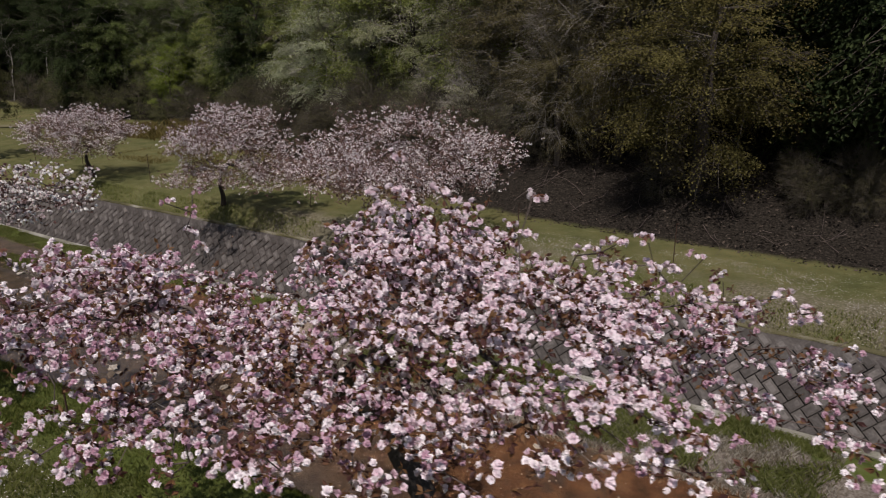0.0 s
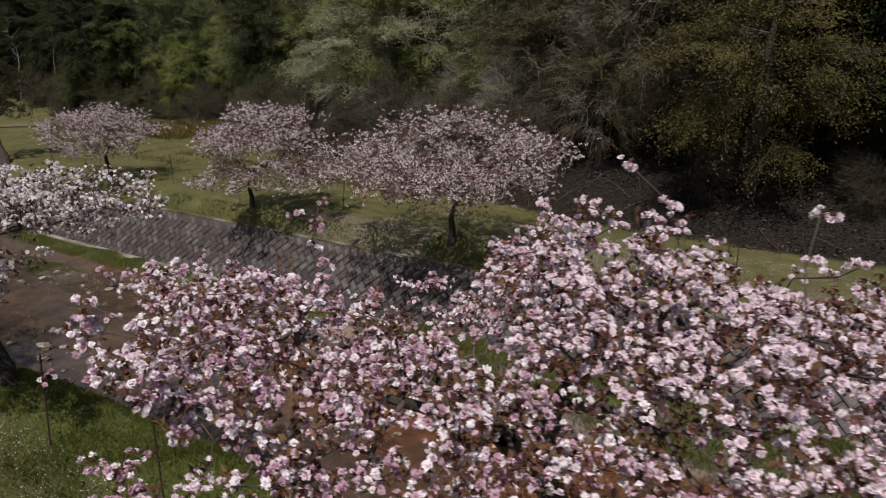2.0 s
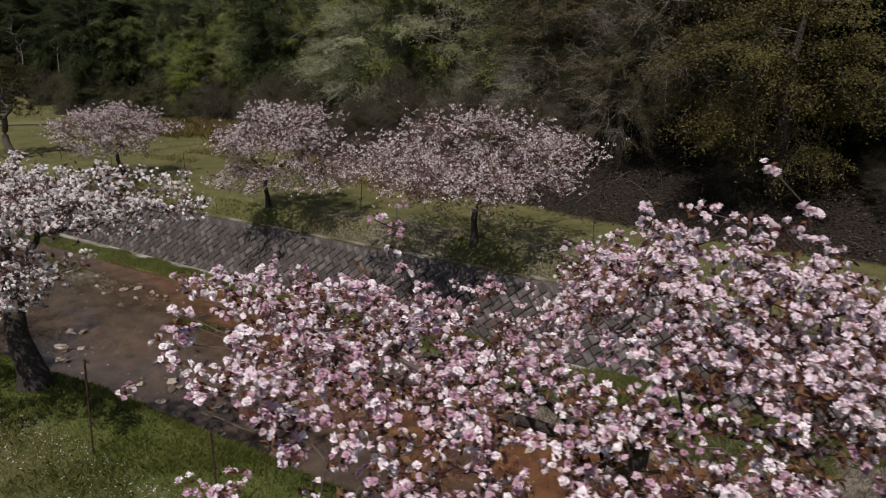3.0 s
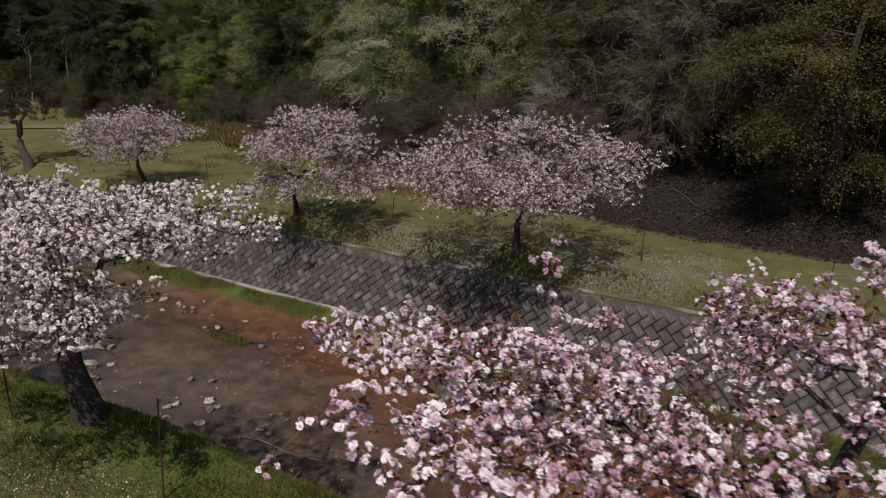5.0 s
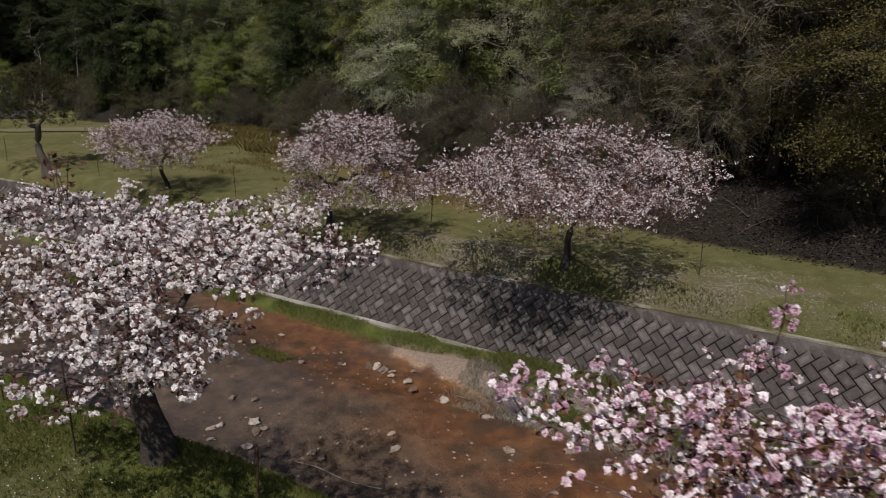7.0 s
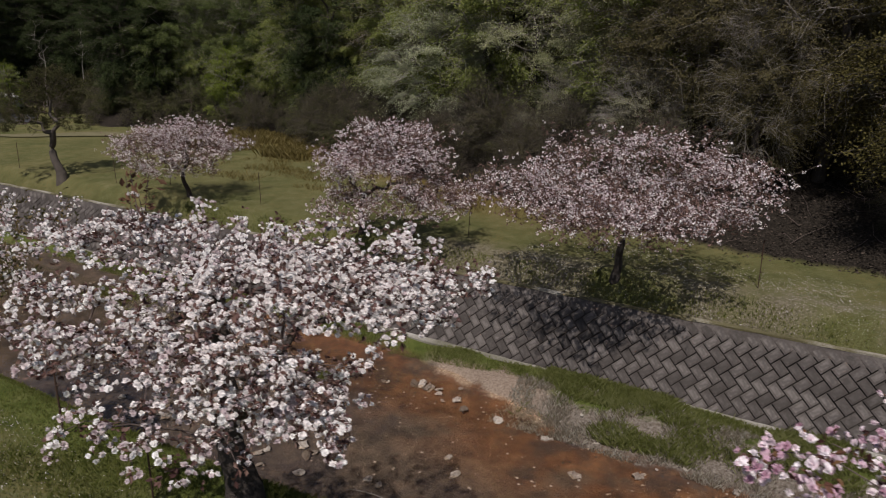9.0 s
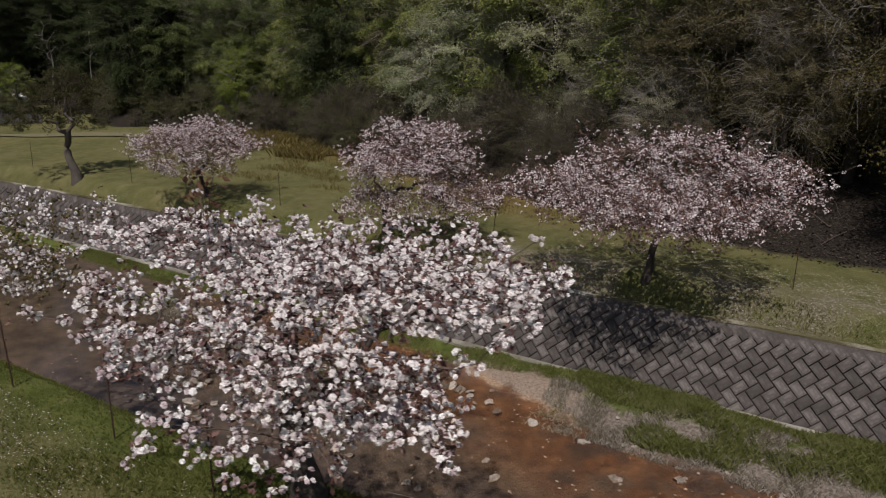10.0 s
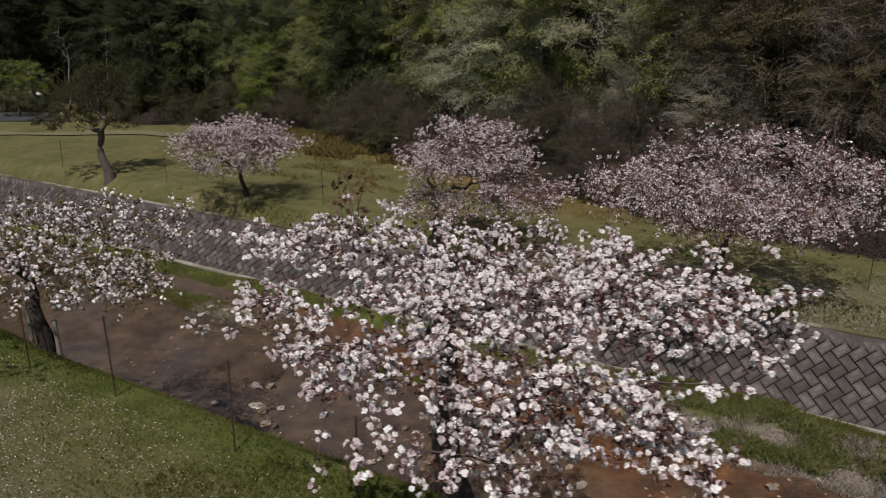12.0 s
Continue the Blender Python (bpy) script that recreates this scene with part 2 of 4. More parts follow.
def cluster_mesh(petals, leafage, seed, size, proto, num):
    rng = np.random.default_rng(seed)
    fv, ff, lv, lf = corymbs(np.zeros((1, 3)), size, proto, rng, (num, num + 1), 4, 0.1)
    heart = len(fv) + len(lv)
    roots = list(range(0, len(fv), len(proto[0]))) + list(range(len(fv), heart, len(LEAF[0])))
    v = np.concatenate([fv, lv, [(0, 0, -0.5 * size)], np.concatenate([fv, lv])[roots] + np.array((0.003, 0, -0.002))])
    f = [tuple(q) for q in ff] + [tuple(q) for q in lf + len(fv)] + [(heart, r, heart + 1 + k) for k, r in enumerate(roots)]
    return mesh_from("blossom", v, f, [petals, leafage, CALYX], [0] * len(ff) + [1] * len(lf) + [2] * len(roots))


def cherry(name, base, fork, lobes, label, petals, seed, r_trunk, blossoms, size, bronze, proto, shoots=(), group="",
           droop=0.06, spread=0.11, singles=0, ring=(4, 7), flower_name="blossoms", leafage=None, gap=0.0, spiky=0.14, bark=None, leaf_scale=1.1):
    """An ornamental cherry: bark trunk, limbs, blossom clusters along the outer twigs, young bronze leaves.
    lobes: (centre, radii, tips, lowest direction, hollow); shoots: single tall tips."""
    rng = np.random.default_rng(seed)
    base, fork = np.array(base, float), np.array(fork, float)
    root = new(name, None)
    root.matrix_world = Matrix.Translation(base)
    tagged(root, label, "tree", group)
    trunk = [base + (fork - base) * s + np.array((0.03 * math.sin(7 * s), 0.03 * math.cos(5 * s) - 0.03, 0)) for s in np.linspace(0, 1, 7)]
    trunk[0] = trunk[0] - np.array((0, 0, 0.25))
    T = np.concatenate([crown_tips(num, c, rad, rng, hollow=hollow, low=low, spiky=spiky) for c, rad, num, low, hollow in lobes])
    if len(shoots):
        T = np.concatenate([T, np.array(shoots, float)])
    P, par, ends = skeleton_to(T, trunk, rng=rng, droop=droop)
    sparse = set()
    for q in shoots:
        i = int(np.argmin(np.linalg.norm(P - np.array(q), axis=1)))
        for hop in range(6):
            sparse.add(i)
            i = int(par[i])
    r, w = limb_segments(P, par, len(trunk), r_trunk, 0.003)
    flare = {0: 1.5, 1: 1.12}
    big, small, limbs, owner = [], [], {}, {}
    for i in range(1, len(P)):
        p = int(par[i])
        s = (P[p] - base, P[i] - base, r[p] * flare.get(p, 1) if p < 7 and i < 7 else min(r[p], r[i] * 1.4), r[i] * flare.get(i, 1))
        if i < len(trunk):
            s = (s[0], s[1], r_trunk * (1 - 0.05 * p) * flare.get(p, 1), r_trunk * (1 - 0.05 * i) * flare.get(i, 1))
            if i == len(trunk) - 1:
                s = (s[0], s[1], s[2], s[3] * 0.08)
            big.append(s)
            continue
        s = (s[0], s[1], min(s[2], 0.66 * r_trunk), min(s[3], 0.66 * r_trunk))
        owner[i] = owner.get(p, i)
        if r[i] > 0.016:
            limbs.setdefault(owner[i], []).append(s)
        else:
            small.append(s)
    v, f = tubes(big, 14)
    ang = np.arctan2(v[:, 1], v[:, 0])
    v[:, :2] *= (1 + 0.05 * np.sin(ang * 5))[:, None]
    child("trunk", mesh_from("trunk", v, f, bark or BARK, smooth=True), root, "dark furrowed bark trunk" if bark is None else "grey-brown furrowed bark trunk")
    limb_of = {}
    for first_node, segs in limbs.items():
        v, f = tubes(segs, 7)
        limb_of[first_node] = child("limb", mesh_from("limb", v, f, bark or BARK, smooth=True), root)
    v, f = tubes(small, 4)
    child("twigwork", mesh_from("twigwork", v, f, TWIG, smooth=True), root, kind="stuff")
    cand = np.where(w[7:] <= 5)[0] + 7
    tip = np.where(w[7:] <= 1.5)[0] + 7
    tip = np.array([i for i in tip if i not in sparse])
    cand = np.array([i for i in cand if i not in sparse])
    weight = rng.exponential(1.0, len(tip)) + 0.15
    pick = np.where(rng.random(blossoms) < 0.7, rng.choice(tip, blossoms, p=weight / weight.sum()), cand[rng.integers(0, len(cand), blossoms)])
    pos = P[pick] - base + rng.normal(0, spread * 0.5, (blossoms, 3)) * np.array((1.25, 1.25, 0.8))
    if gap:
        cell, keep = set(), []
        for i, q in enumerate(pos):
            c = tuple(np.floor(q / gap).astype(int))
            if c not in cell:
                cell.add(c)
                keep.append(i)
        pos, pick, blossoms = pos[keep], pick[keep], len(keep)
    if sparse:
        pos[:len(sparse)] = P[sorted(sparse)] - base + rng.normal(0, 0.02, (len(sparse), 3))
    if singles:
        kinds = [cluster_mesh(petals, leafage or BRONZE, seed + k, size, proto, 4 + k % 3) for k in range(6)]
        order = np.argsort(-(pos[:, 2] - 0.15 * pos[:, 1]))[:singles]
        for k, i in enumerate(order):
            o = child("blossom", kinds[k % 6], limb_of.get(owner.get(int(pick[i])), root))
            o.matrix_basis = Matrix.Translation(pos[i]) @ pose(0, 0, 0, rng.uniform(-35, 35), rng.uniform(-35, 35), rng.uniform(0, 360))
        keep = np.ones(blossoms, bool)
        keep[order] = False
        pos, pick = pos[keep], pick[keep]
    fv, ff, lv, lf = corymbs(pos, size, proto, rng, ring, 3)
    child(flower_name, mesh_from(flower_name, fv, ff, petals), root, kind="stuff")
    k = int(blossoms * bronze)
    pk = cand[rng.integers(0, len(cand), k)]
    pos = np.repeat(P[pk] - base + rng.normal(0, spread * 0.5, (k, 3)), 4, axis=0)
    v, f = scatter(LEAF[0], LEAF[1], pos, np.tile([0, 0, 0.4], (len(pos), 1)), rng.uniform(0.7, 1.3, len(pos)) * size * leaf_scale, rng, 0.8)
    v, f = np.concatenate([v, lv]), np.concatenate([f, lf + len(v)])
    child("leaves", mesh_from("leaves", v, f, leafage or BRONZE), root, "reddish bronze young leaves" if leafage is None else "", "stuff")
    return root


# ---- ground: one sheet, in the stream's axes ----
EDGE_U = [-60, -7, 0.7, 5, 13, 18, 24, 28, 32, 35, 38, 41, 47, 51, 55, 60, 90]
EDGE_N = [-1.6, -1.8, -2.1, -3.3, -5.7, -8.2, -11.8, -12.0, -11.0, -9.0, -9.6, -12.5, -13, -8, 0, 14, 60]


def wood_edge(u):
    return float(np.interp(u, EDGE_U, EDGE_N))


PROFILE_N = [-3.0, 0.0, 0.5, 0.75, 0.96, 1.0, 1.80, 2.05, 3.0, 3.7, 4.2, 6.0, 9.4, 9.86, 10.02, 10.3, 12.0, 60.0]
PROFILE_Z = [2.00, 1.93, 1.90, 1.68, 1.45, 1.22, -0.15, 0.08, 0.16, 0.06, -0.04, -0.12, -0.16, 0.0, 2.20, 2.40, 2.50, 2.9]


def bank_shift(u, n):
    """How far the near bank's lip swings out over the stream there."""
    lip = float(np.interp(u, [-2, 2, 5, 9, 14], [-0.42, -0.33, -0.06, 0.10, 0.0]))
    return lip * float(np.interp(n, [7.5, 9.2, 10.9, 14.0], [0, 1, 1, 0]))


def ground_z(u, n):
    n = n - bank_shift(u, n)
    z = float(np.interp(n, PROFILE_N, PROFILE_Z)) + SLOPE * min(max(u, -30), 45)
    if n > 9.9:
        z += 0.017 * min(max(u, -30), 45)
    if 1.95 < n < 4.3:
        z += 0.10 * noise.noise(Vector((u * 0.9, n * 1.3, 0)))
        z += 0.10 * max(0.0, 1 - abs(u - 1.0) / 4.0) * max(0, 1 - abs(n - 2.8))
        brink = float(np.interp(u, [2.0, 4.5, 6.4], [3.2, 2.75, 2.25]))
        z -= 0.24 * min(max((u - 2.0) / 2.2, 0), 1) * min(max((n - brink) / 0.5, 0), 1) * min(max((4.5 - n) / 0.6, 0), 1)
    z += 0.17 * max(0.0, 1 - abs(u - 13.8) / 3.2) ** 0.6 * max(0.0, 1 - abs(n - 3.85) / 0.75) ** 0.7
    d = wood_edge(u) - n
    if d > 0:
        z += 0.50 * min(d, 1.5) + 0.28 * max(0, min(d - 1.5, 40)) + min(d, 1) * 0.25 * noise.noise(Vector((u * 0.35, n * 0.35, 3)))
    elif n < 0.4 or n > 10.1:
        z += 0.04 * noise.noise(Vector((u * 0.5, n * 0.5, 7)))
    return z


def steps(a, b, s):
    return list(np.arange(a, b, s))


us = steps(-300, -40, 20) + steps(-40, -8, 1.0) + steps(-8, 14, 0.3) + steps(14, 40, 0.8) + steps(40, 80, 3) + steps(80, 321, 20)
ns = (steps(-320, -60, 20) + steps(-60, -20, 2.5) + steps(-20, -3, 0.6) + steps(-3, 0.9, 0.26) + [0.96, 1.0, 1.2, 1.5, 1.80, 2.05] + steps(2.2, 4.6, 0.2)
      + steps(4.8, 9.4, 0.6) + [9.4, 9.7, 9.86, 9.94, 10.02, 10.14, 10.3] + steps(10.5, 16, 0.5) + steps(16, 60, 4) + steps(60, 321, 20))


def ground_material():
    """Lawn, shoulder, shade-darkened litter and stream bed, told apart by the place across the stream."""
    m = bpy.data.materials.new("ground")
    m.use_nodes = True
    nt = m.node_tree
    nd, ln = nt.nodes, nt.links
    b = nd["Principled BSDF"]
    b.inputs["Roughness"].default_value = 0.95
    b.inputs["Specular IOR Level"].default_value = 0.15
    tc = nd.new("ShaderNodeTexCoord")
    sep = nd.new("ShaderNodeSeparateXYZ")
    ln.new(tc.outputs["Object"], sep.inputs[0])

    def noise_tex(scale, detail=5, seed=0.0, rough=0.6):
        n = nd.new("ShaderNodeTexNoise")
        n.inputs["Scale"].default_value, n.inputs["Detail"].default_value, n.inputs["Roughness"].default_value = scale, detail, rough
        mp = nd.new("ShaderNodeMapping")
        mp.inputs["Location"].default_value = (seed, seed * 2, 0)
        ln.new(tc.outputs["Object"], mp.inputs[0])
        ln.new(mp.outputs[0], n.inputs["Vector"])
        return n.outputs[0]

    def math_(op, a, b_, c=None):
        k = nd.new("ShaderNodeMath")
        k.operation = op
        for i, v in enumerate((a, b_, c)):
            if v is None:
                continue
            if isinstance(v, (int, float)):
                k.inputs[i].default_value = v
            else:
                ln.new(v, k.inputs[i])
        return k.outputs[0]

    def ramp(fac, stops):
        r = nd.new("ShaderNodeValToRGB")
        ln.new(fac, r.inputs[0])
        el = r.color_ramp.elements
        while len(el) < len(stops):
            el.new(0.5)
        for e, (p, c) in zip(el, stops):
            e.position, e.color = p, (*c, 1)
        return r.outputs[0]

    def blend(fac, a, c):
        k = nd.new("ShaderNodeMix")
        k.data_type = "RGBA"
        ln.new(fac, k.inputs[0])
        ln.new(a, k.inputs[6])
        ln.new(c, k.inputs[7])
        return k.outputs[2]

    def smooth(v, lo, hi):
        k = nd.new("ShaderNodeMapRange")
        k.interpolation_type = "SMOOTHSTEP"
        ln.new(v, k.inputs[0])
        k.inputs[1].default_value, k.inputs[2].default_value = lo, hi
        return k.outputs[0]

    big, mid, fine, grit = noise_tex(0.5), noise_tex(2.6, seed=3), noise_tex(22, seed=7), noise_tex(95, 3, 11)
    n_w = math_("ADD", sep.outputs[1], math_("MULTIPLY_ADD", mid, 1.0, -0.5))
    lawn = blend(smooth(fine, 0.35, 0.65), ramp(mid, [(0.3, (0.085, 0.095, 0.034)), (0.5, (0.142, 0.148, 0.06)), (0.7, (0.21, 0.20, 0.10))]),
                 ramp(big, [(0.3, (0.075, 0.085, 0.024)), (0.7, (0.22, 0.18, 0.075))]))
    bare = ramp(fine, [(0.3, (0.10, 0.082, 0.05)), (0.5, (0.17, 0.15, 0.095)), (0.68, (0.30, 0.27, 0.21))])
    near_bare = ramp(fine, [(0.3, (0.078, 0.082, 0.045)), (0.5, (0.125, 0.128, 0.078)), (0.68, (0.22, 0.225, 0.17))])
    green = ramp(mid, [(0.3, (0.07, 0.09, 0.02)), (0.5, (0.115, 0.14, 0.033)), (0.7, (0.165, 0.18, 0.055))])
    far_dry = ramp(mid, [(0.3, (0.10, 0.068, 0.02)), (0.5, (0.17, 0.118, 0.035)), (0.7, (0.23, 0.17, 0.075))])
    # brown litter, coloured darker than its own tone to hold the boughs' shade
    shaded_litter = ramp(fine, [(0.3, (0.011, 0.009, 0.007)), (0.5, (0.026, 0.021, 0.016)), (0.7, (0.065, 0.053, 0.042))])
    mud = ramp(mid, [(0.28, (0.044, 0.036, 0.030)), (0.5, (0.087, 0.069, 0.055)), (0.72, (0.138, 0.104, 0.078))])
    gravel = ramp(fine, [(0.3, (0.11, 0.085, 0.066)), (0.5, (0.22, 0.185, 0.15)), (0.7, (0.35, 0.31, 0.265))])
    # far meadow: worn shoulder, lawn, dry rough grass at the back
    col = blend(math_("MULTIPLY", math_("MULTIPLY", smooth(n_w, -0.4, 0.5), smooth(big, 0.40, 0.56)), smooth(sep.outputs[0], 9.0, 6.0)), lawn, bare)
    edge_line = math_("MULTIPLY_ADD", sep.outputs[0], -0.43, -1.5)
    back = math_("SUBTRACT", edge_line, n_w)
    col = blend(math_("MULTIPLY", smooth(back, -3.4, -0.6), smooth(sep.outputs[0], 3.0, 9.0)), col, far_dry)
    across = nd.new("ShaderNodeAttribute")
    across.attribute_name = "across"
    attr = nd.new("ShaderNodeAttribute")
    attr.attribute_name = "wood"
    col = blend(smooth(math_("ADD", attr.outputs["Fac"], math_("MULTIPLY_ADD", mid, 0.5, -0.25)), 0.35, 0.65), col, shaded_litter)
    # stream bed, gravel bar, grass strip
    pebbly = math_("MULTIPLY", smooth(math_("ADD", n_w, math_("MULTIPLY_ADD", big, 2.2, -1.1)), 2.75, 3.0), smooth(sep.outputs[0], 6.6, 5.4))
    strip = blend(pebbly, green, gravel)
    sand = ramp(fine, [(0.3, (0.24, 0.175, 0.13)), (0.5, (0.33, 0.255, 0.195)), (0.7, (0.44, 0.36, 0.29))])
    sandy = math_("MULTIPLY", math_("MULTIPLY", smooth(sep.outputs[0], 2.6, 3.4), smooth(sep.outputs[0], 6.2, 5.4)), smooth(n_w, 2.45, 2.65))
    strip = blend(sandy, strip, sand)
    patch = noise_tex(0.9, 6, 17, 0.7)
    dark_bed = ramp(fine, [(0.3, (0.030, 0.024, 0.023)), (0.7, (0.066, 0.052, 0.046))])
    rusty = ramp(mid, [(0.3, (0.06, 0.034, 0.022)), (0.5, (0.125, 0.062, 0.034)), (0.7, (0.205, 0.11, 0.058))])
    rust_zone = math_("MULTIPLY", smooth(math_("MULTIPLY_ADD", sep.outputs[0], 0.28, n_w), 7.4, 5.4), smooth(big, 0.34, 0.5))
    mud = blend(rust_zone, mud, rusty)
    mud = blend(math_("MULTIPLY", smooth(patch, 0.49, 0.66), 0.8), mud, dark_bed)
    narrow = math_("MULTIPLY_ADD", smooth(sep.outputs[0], 1.6, 4.6), 0.85, n_w)
    narrow = math_("MULTIPLY_ADD", smooth(sep.outputs[0], 4.6, 6.4), 0.55, narrow)
    bed = blend(smooth(narrow, 3.85, 4.15), strip, mud)
    col = blend(smooth(sep.outputs[1], 1.5, 1.6), col, bed)
    near = blend(math_("MULTIPLY", smooth(sep.outputs[1], 11.2, 13.5), smooth(big, 0.36, 0.58)), lawn, near_bare)
    near = blend(smooth(n_w, 11.3, 10.4), near, green)
    col = blend(smooth(across.outputs["Fac"], 9.95, 10.05), col, near)
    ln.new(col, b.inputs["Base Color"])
    bp = nd.new("ShaderNodeBump")
    bp.inputs["Strength"].default_value, bp.inputs["Distance"].default_value = 0.9, 0.05
    ln.new(math_("MULTIPLY_ADD", grit, 0.4, fine), bp.inputs["Height"])
    ln.new(bp.outputs[0], b.inputs["Normal"])
    return m


verts = [(u, n + bank_shift(u, n), ground_z(u, n + bank_shift(u, n))) for u in us for n in ns]
nn = len(ns)
faces = [(i * nn + j, (i + 1) * nn + j, (i + 1) * nn + j + 1, i * nn + j + 1) for i in range(len(us) - 1) for j in range(nn - 1)]
gme = mesh_from("ground", verts, faces, ground_material(), smooth=True)
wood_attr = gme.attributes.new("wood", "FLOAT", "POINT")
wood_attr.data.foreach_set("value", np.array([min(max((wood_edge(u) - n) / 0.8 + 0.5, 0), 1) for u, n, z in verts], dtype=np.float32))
across_attr = gme.attributes.new("across", "FLOAT", "POINT")
across_attr.data.foreach_set("value", np.array([n for u in us for n in ns], dtype=np.float32))
ground = new("ground", gme)
ground.matrix_world = AX
tagged(ground, "mown grass banks, shade-darkened leaf litter and a brown stream bed", "ground", kind="structure")

# ---- water ----
def water_material():
    m = bpy.data.materials.new("shallow brown water")
    m.use_nodes = True
    nt = m.node_tree
    nd, ln = nt.nodes, nt.links
    b = nd["Principled BSDF"]
    b.inputs["Base Color"].default_value = (0.95, 0.82, 0.68, 1)
    b.inputs["Roughness"].default_value = 0.06
    b.inputs["IOR"].default_value = 1.33
    b.inputs["Transmission Weight"].default_value = 1.0
    n = nd.new("ShaderNodeTexNoise")
    n.inputs["Scale"].default_value, n.inputs["Detail"].default_value = 5, 4
    tc = nd.new("ShaderNodeTexCoord")
    ln.new(tc.outputs["Object"], n.inputs["Vector"])
    bp = nd.new("ShaderNodeBump")
    bp.inputs["Strength"].default_value, bp.inputs["Distance"].default_value = 0.12, 0.03
    ln.new(n.outputs[0], bp.inputs["Height"])
    ln.new(bp.outputs[0], b.inputs["Normal"])
    return m


WATER_Z = -0.01
wu = steps(-40, 60, 1.0) + [60]
wv, wf = [], []
for i, u in enumerate(wu):
    for n in (2.2, 9.92):
        wv.append((u, n, WATER_Z + SLOPE * max(min(u, 45), -30)))
    if i:
        k = 2 * i
        wf.append((k - 2, k, k + 1, k - 1))
water = new("water", mesh_from("water", wv, wf, water_material(), smooth=True))
water.matrix_world = AX
water.visible_shadow = False
tagged(water, "shallow brown stream water over rusty mud", "water", kind="structure")

# ---- trees near the camera ----
def foot(u, n):
    v = at(u, n, ground_z(u, n) - 0.03)
    return (v.x, v.y, v.z)


g = lambda x, y: foot(*to_un(x, y))
cherry("cherry_tree", g(0.45, 6.75), (0.35, 6.5, 3.2),
       (((0.9, 5.5, 5.16), (1.0, 0.85, 0.38), 100, -0.6, 0.2), ((0.3, 6.1, 5.2), (0.7, 0.8, 0.5), 70, -0.6, 0.2), ((-1.5, 5.75, 4.92), (0.85, 0.7, 0.28), 70, -0.7, 0.2),
        ((-0.65, 5.6, 4.6), (0.95, 0.9, 0.36), 74, -0.7, 0.2), ((-1.6, 6.5, 4.55), (0.9, 0.7, 0.24), 60, -0.7, 0.2), ((-0.9, 7.8, 4.15), (0.75, 0.7, 0.25), 36, -0.8, 0.2),
        ((0.15, 7.6, 4.6), (0.75, 0.9, 0.38), 66, -0.8, 0.2), ((1.75, 6.7, 4.6), (1.0, 0.9, 0.4), 50, -0.7, 0.2), ((-1.3, 5.1, 4.5), (0.6, 0.42, 0.3), 26, -0.8, 0.2),
        ((2.4, 5.6, 4.75), (0.8, 0.9, 0.4), 20, -0.7, 0.2), ((0.2, 4.8, 4.75), (1.0, 0.45, 0.3), 40, -0.8, 0.2), ((1.15, 4.7, 4.98), (0.8, 0.4, 0.3), 20, -0.8, 0.2), ((0.1, 5.25, 4.85), (0.75, 0.6, 0.36), 70, -0.8, 0.2), ((-2.1, 6.8, 4.75), (0.6, 0.45, 0.2), 40, -0.8, 0.1)),
       "near cherry tree in full pink double blossom", PINK, 11, 0.15, 2900, 0.040, 1.5, FLOWER,
       ((0.24, 5.69, 5.95), (0.14, 6.09, 5.65), (-1.6, 6.74, 5.34), (-2.3, 6.98, 4.93), (-2.7, 6.24, 4.6), (-0.61, 7.02, 4.85), (-1.18, 8.7, 4.2), (-2.53, 6.18, 4.83),
        (-1.59, 5.9, 5.15), (1.48, 5.98, 5.44), (2.2, 6.6, 5.2), (-2.28, 5.56, 5.18), (-2.07, 5.2, 4.31), (0.17, 8.4, 4.85), (-1.5, 6.99, 5.38), (-1.5, 6.95, 5.22), (-1.54, 6.9, 5.08), (-1.48, 6.92, 4.94), (-2.6, 7.1, 4.75), (0.94, 5.36, 5.88), (1.39, 5.95, 5.46), (1.59, 5.68, 5.55), (1.86, 6.05, 5.32), (2.19, 5.26, 5.45), (2.14, 4.92, 5.5),
        (0.25, 6.02, 5.64), (0.5, 5.8, 5.66), (-0.13, 6.75, 5.33), (-2.77, 6.53, 4.97), (-2.82, 5.96, 4.55), (0.22, 7.16, 5.1)),
       "cherry trees", singles=300, gap=0.118, spiky=0.3)
